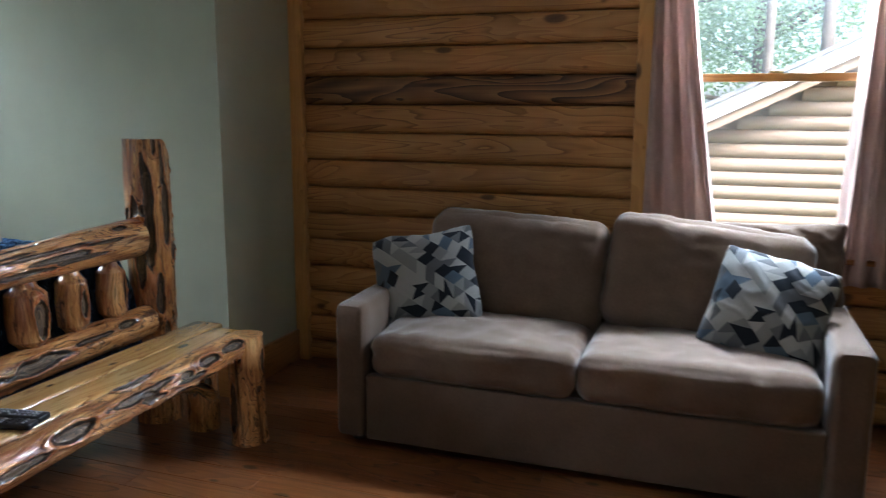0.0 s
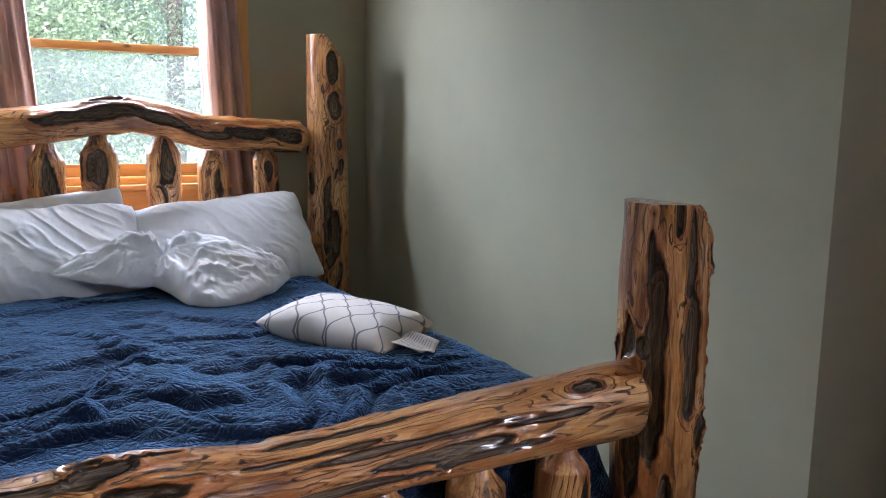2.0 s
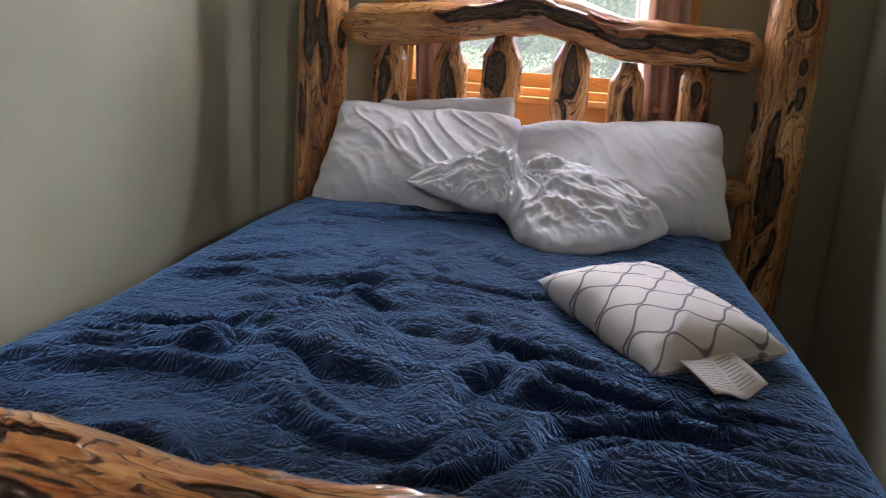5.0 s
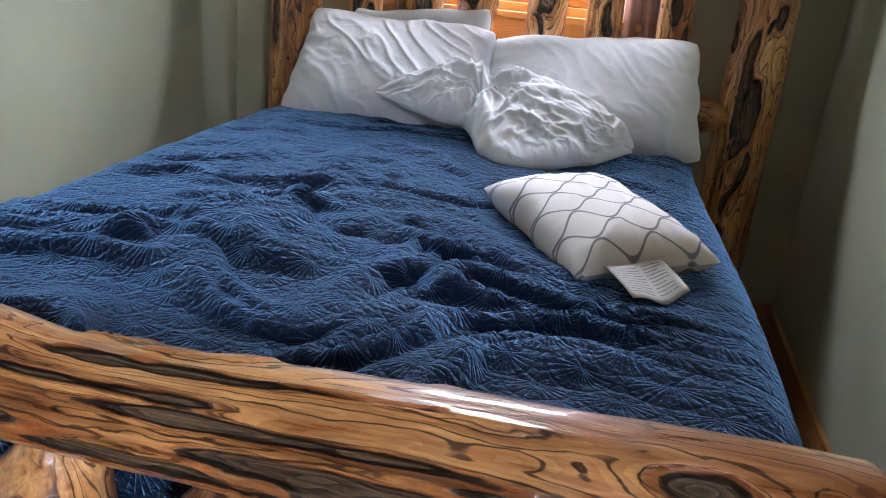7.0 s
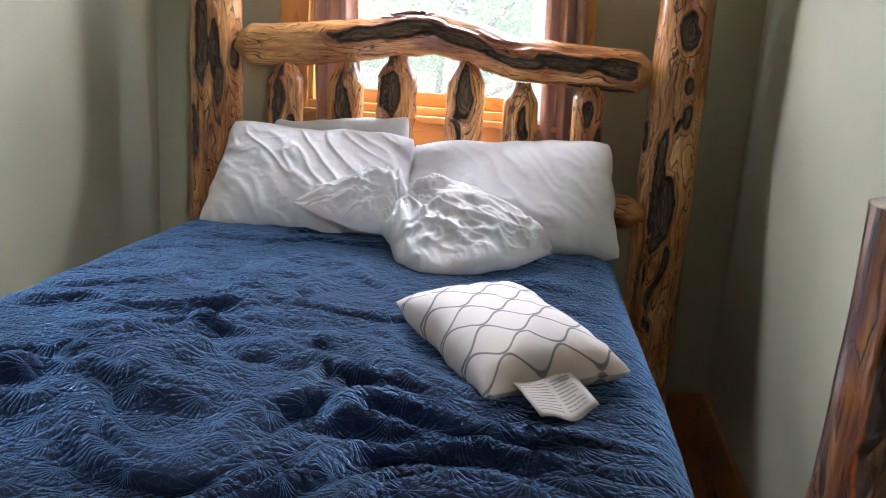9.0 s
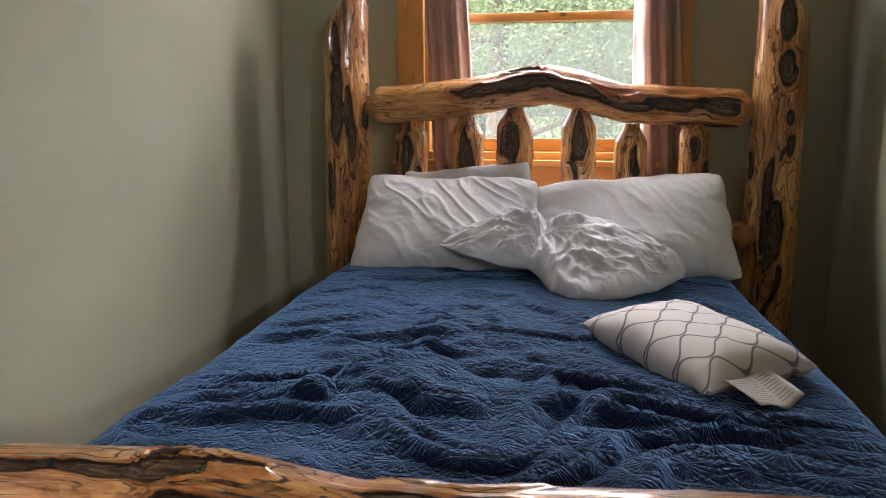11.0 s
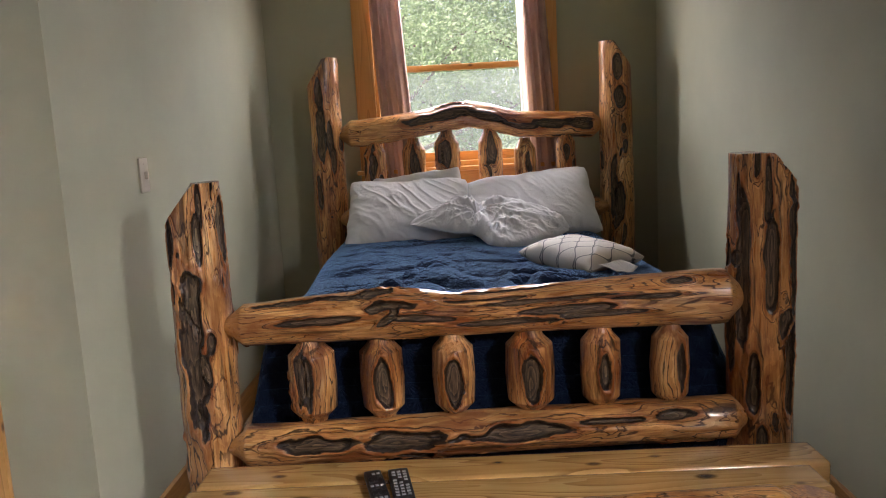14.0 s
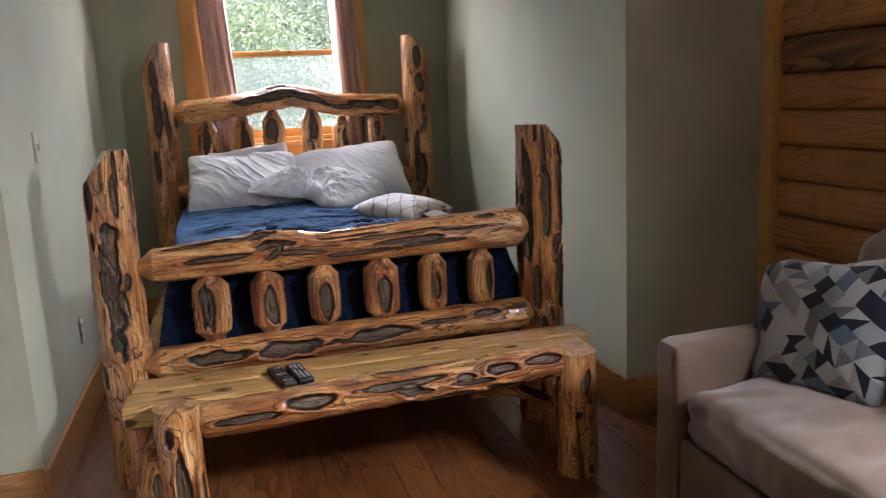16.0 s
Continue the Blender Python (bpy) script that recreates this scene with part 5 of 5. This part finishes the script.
bm = bmesh.new()
vs = [bm.verts.new(c) for c in ((HX + 0.06, -1.2, 1.2), (HX + 0.06, -11, 1.2), (HX + 0.06, -11, rake(-11)), (HX + 0.06, -1.2, rake(-1.2)))]
bm.faces.new(vs)
part("gable", bm, SIDING, wing, smooth=False)
k = 0
z = -0.6
while z < 4.6:
    y1 = min(-1.2, -2.14 - (z + 0.10 - 1.20) / 0.485)
    bm = cyl((HX + 0.06, -10.9, z + 0.062), (HX + 0.06, y1, z + 0.062), 0.069, seg=14)
    part("siding_log", bm, SIDING, wing)
    z += 0.124
for d0, d1, h0, h1, m, nm in ((-0.30, -0.26, 0.09, 0.215, WHITEPAINT, "fascia"), (-0.27, 0.3, 0.0, 0.088, SIDING, "soffit"), (-0.33, 5.0, 0.22, 0.26, ROOFING, "roof")):
    bm = bmesh.new()
    pts = []
    for y in (-0.9, -11):
        for h in (h0, h1):
            for d in (d0, d1):
                pts.append(bm.verts.new((HX + d, y, rake(y) + h)))
    for f in ((0, 1, 3, 2), (4, 6, 7, 5), (0, 4, 5, 1), (2, 3, 7, 6), (0, 2, 6, 4), (1, 5, 7, 3)):
        bm.faces.new([pts[i] for i in f])
    bmesh.ops.recalc_face_normals(bm, faces=bm.faces[:])
    part(nm, bm, m, wing, smooth=False)


def tree(seed, hgt, spread, leaves, size):
    rnd = random.Random(seed)
    th = thing("tree", "leafy green deciduous tree outside the window", "tree", "trees outdoors")
    bm = bmesh.new()
    tips = []

    def limb(p, q, r0, r1):
        c = cyl(p, q, r0, r1, 8)
        tmp = bpy.data.meshes.new("tmp")
        c.to_mesh(tmp)
        c.free()
        bm.from_mesh(tmp)
        bpy.data.meshes.remove(tmp)
    limb((0, 0, 0), (0.1, 0, hgt * 0.5), 0.17, 0.11)
    limb((0.1, 0, hgt * 0.5), (0, 0.1, hgt * 0.9), 0.11, 0.03)
    for k in range(16):
        z0 = hgt * rnd.uniform(0.12, 0.8)
        a = rnd.uniform(0, 6.283)
        ln = spread * rnd.uniform(0.6, 1.0) * (1.1 - 0.5 * z0 / hgt)
        e = Vector((math.cos(a) * ln, math.sin(a) * ln, z0 + ln * rnd.uniform(0.1, 0.6)))
        limb((0.05, 0, z0), e, 0.05, 0.012)
        for s in range(5):
            f = rnd.uniform(0.35, 1.05)
            tips.append(Vector((0.05, 0, z0)).lerp(e, f) + Vector((rnd.gauss(0, 0.3), rnd.gauss(0, 0.3), rnd.gauss(0, 0.25))))
    part("trunk", bm, BARK, th)
    verts, faces = [], []
    for k in range(leaves):
        c = rnd.choice(tips) + Vector((rnd.gauss(0, 0.42), rnd.gauss(0, 0.42), rnd.gauss(0, 0.34)))
        u = Vector((rnd.gauss(0, 1), rnd.gauss(0, 1), rnd.gauss(0, 1))).normalized()
        w = u.orthogonal().normalized()
        s = size * rnd.uniform(0.6, 1.3)
        i = len(verts)
        verts += [c - u * s, c + w * s * 0.55, c + u * s, c - w * s * 0.55]
        faces.append((i, i + 1, i + 2, i + 3))
    me = bpy.data.meshes.new("crown")
    me.from_pydata([tuple(v) for v in verts], [], faces)
    me.materials.append(LEAF)
    cr = new("crown", me)
    cr.parent = th
    return th


t1 = tree(301, 7.5, 2.6, 45000, 0.034)
t1.matrix_basis = pose(-1.2, 10.5, -0.6)
t2 = tree(302, 9.0, 3.0, 45000, 0.034)
t2.matrix_basis = pose(1.9, 12.0, -0.6)
for k, (src, x, y, rz, s) in enumerate(((t1, 4.6, 11.0, 80, 1.0), (t2, -4.5, 12.5, 200, 1.1), (t1, 0.3, 15.5, 140, 1.3), (t2, -2.4, 17.0, 30, 1.2), (t1, 6.0, 17.0, 300, 1.3),
                                       (t2, 13.5, -3.0, 60, 1.1), (t1, 12.0, 0.4, 220, 1.2), (t2, 15.5, -6.0, 10, 1.2), (t1, 11.5, 3.8, 120, 1.1), (t1, 16.5, -1.0, 40, 1.4))):
    c = copy_thing(src, pose(x, y, -0.6, 0, 0, rz))
    c.scale = (s, s, s)

for x, y, r in ((11.5, -2.98, 0.085), (11.8, -3.84, 0.11)):
    pine = thing("tree", "tall straight pine trunk beyond the house wing", "tree", "pines outdoors", (x, y, -0.6))
    part("trunk", cyl((0, 0, 0), (0.1, 0.05, 13), r, r * 0.5, 12), BARK, pine)
    me = bpy.data.objects["crown"].data
    cr = new("crown", me)
    cr.parent, cr.location, cr.scale = pine, (0, 0, 6.5), (0.8, 0.8, 0.9)

# ---- log courses and floor planks ----
course = 0.149
z = 1.0 - 7 * course


def half_log(y0, y1, zc, h):
    bm = bmesh.new()
    pts = []
    n = 13
    for y in (y0, y1):
        row = []
        for i in range(n):
            a = math.pi * i / (n - 1)
            row.append(bm.verts.new((XE + 0.062 - 0.022 - 0.038 * math.sin(a) ** 0.75, y, zc - math.cos(a) * h * 0.5)))
        pts.append(row)
    for i in range(n - 1):
        bm.faces.new((pts[0][i], pts[0][i + 1], pts[1][i + 1], pts[1][i]))
    bm.faces.new(pts[0][::-1])
    bm.faces.new(pts[1])
    bmesh.ops.recalc_face_normals(bm, faces=bm.faces[:])
    return bm


while z < ZC:
    zc = z + course / 2
    spans = [(W2[1] + 0.13, YC)] + [(YS, W2[0] - 0.13)]
    if zc < W2[2] - 0.16 or zc > W2[3] + 0.13:
        spans = [(YS, YC)]
    for y0, y1 in spans:
        if zc - course / 2 < 0:
            bm = half_log(y0, y1, (z + course) / 2, z + course)
        elif zc + course / 2 > ZC:
            bm = half_log(y0, y1, (z + ZC) / 2, ZC - z)
        else:
            bm = half_log(y0, y1, zc, course)
        part("log", bm, WALLPINE_DARK if abs(z - 1.447) < 0.01 and y1 > -1 else WALLPINE_Y, wall_east)
    z += course

rnd = random.Random(7)
pw = 0.134
x = -3.9
while x < XE + 0.05:
    y = YS
    far = YN if XL - 0.2 < x < XR else (1.3 if x < XL else YC + 0.02)
    while y < far - 0.01:
        ln = min(rnd.uniform(1.6, 3.2), far - y)
        part("plank", box(x + 0.0004, x + pw - 0.0004, y + 0.0004, y + ln - 0.0004, -0.02, 0.0, 0.0014, 1), FLOORWOOD, floor)
        y += ln
    x += pw
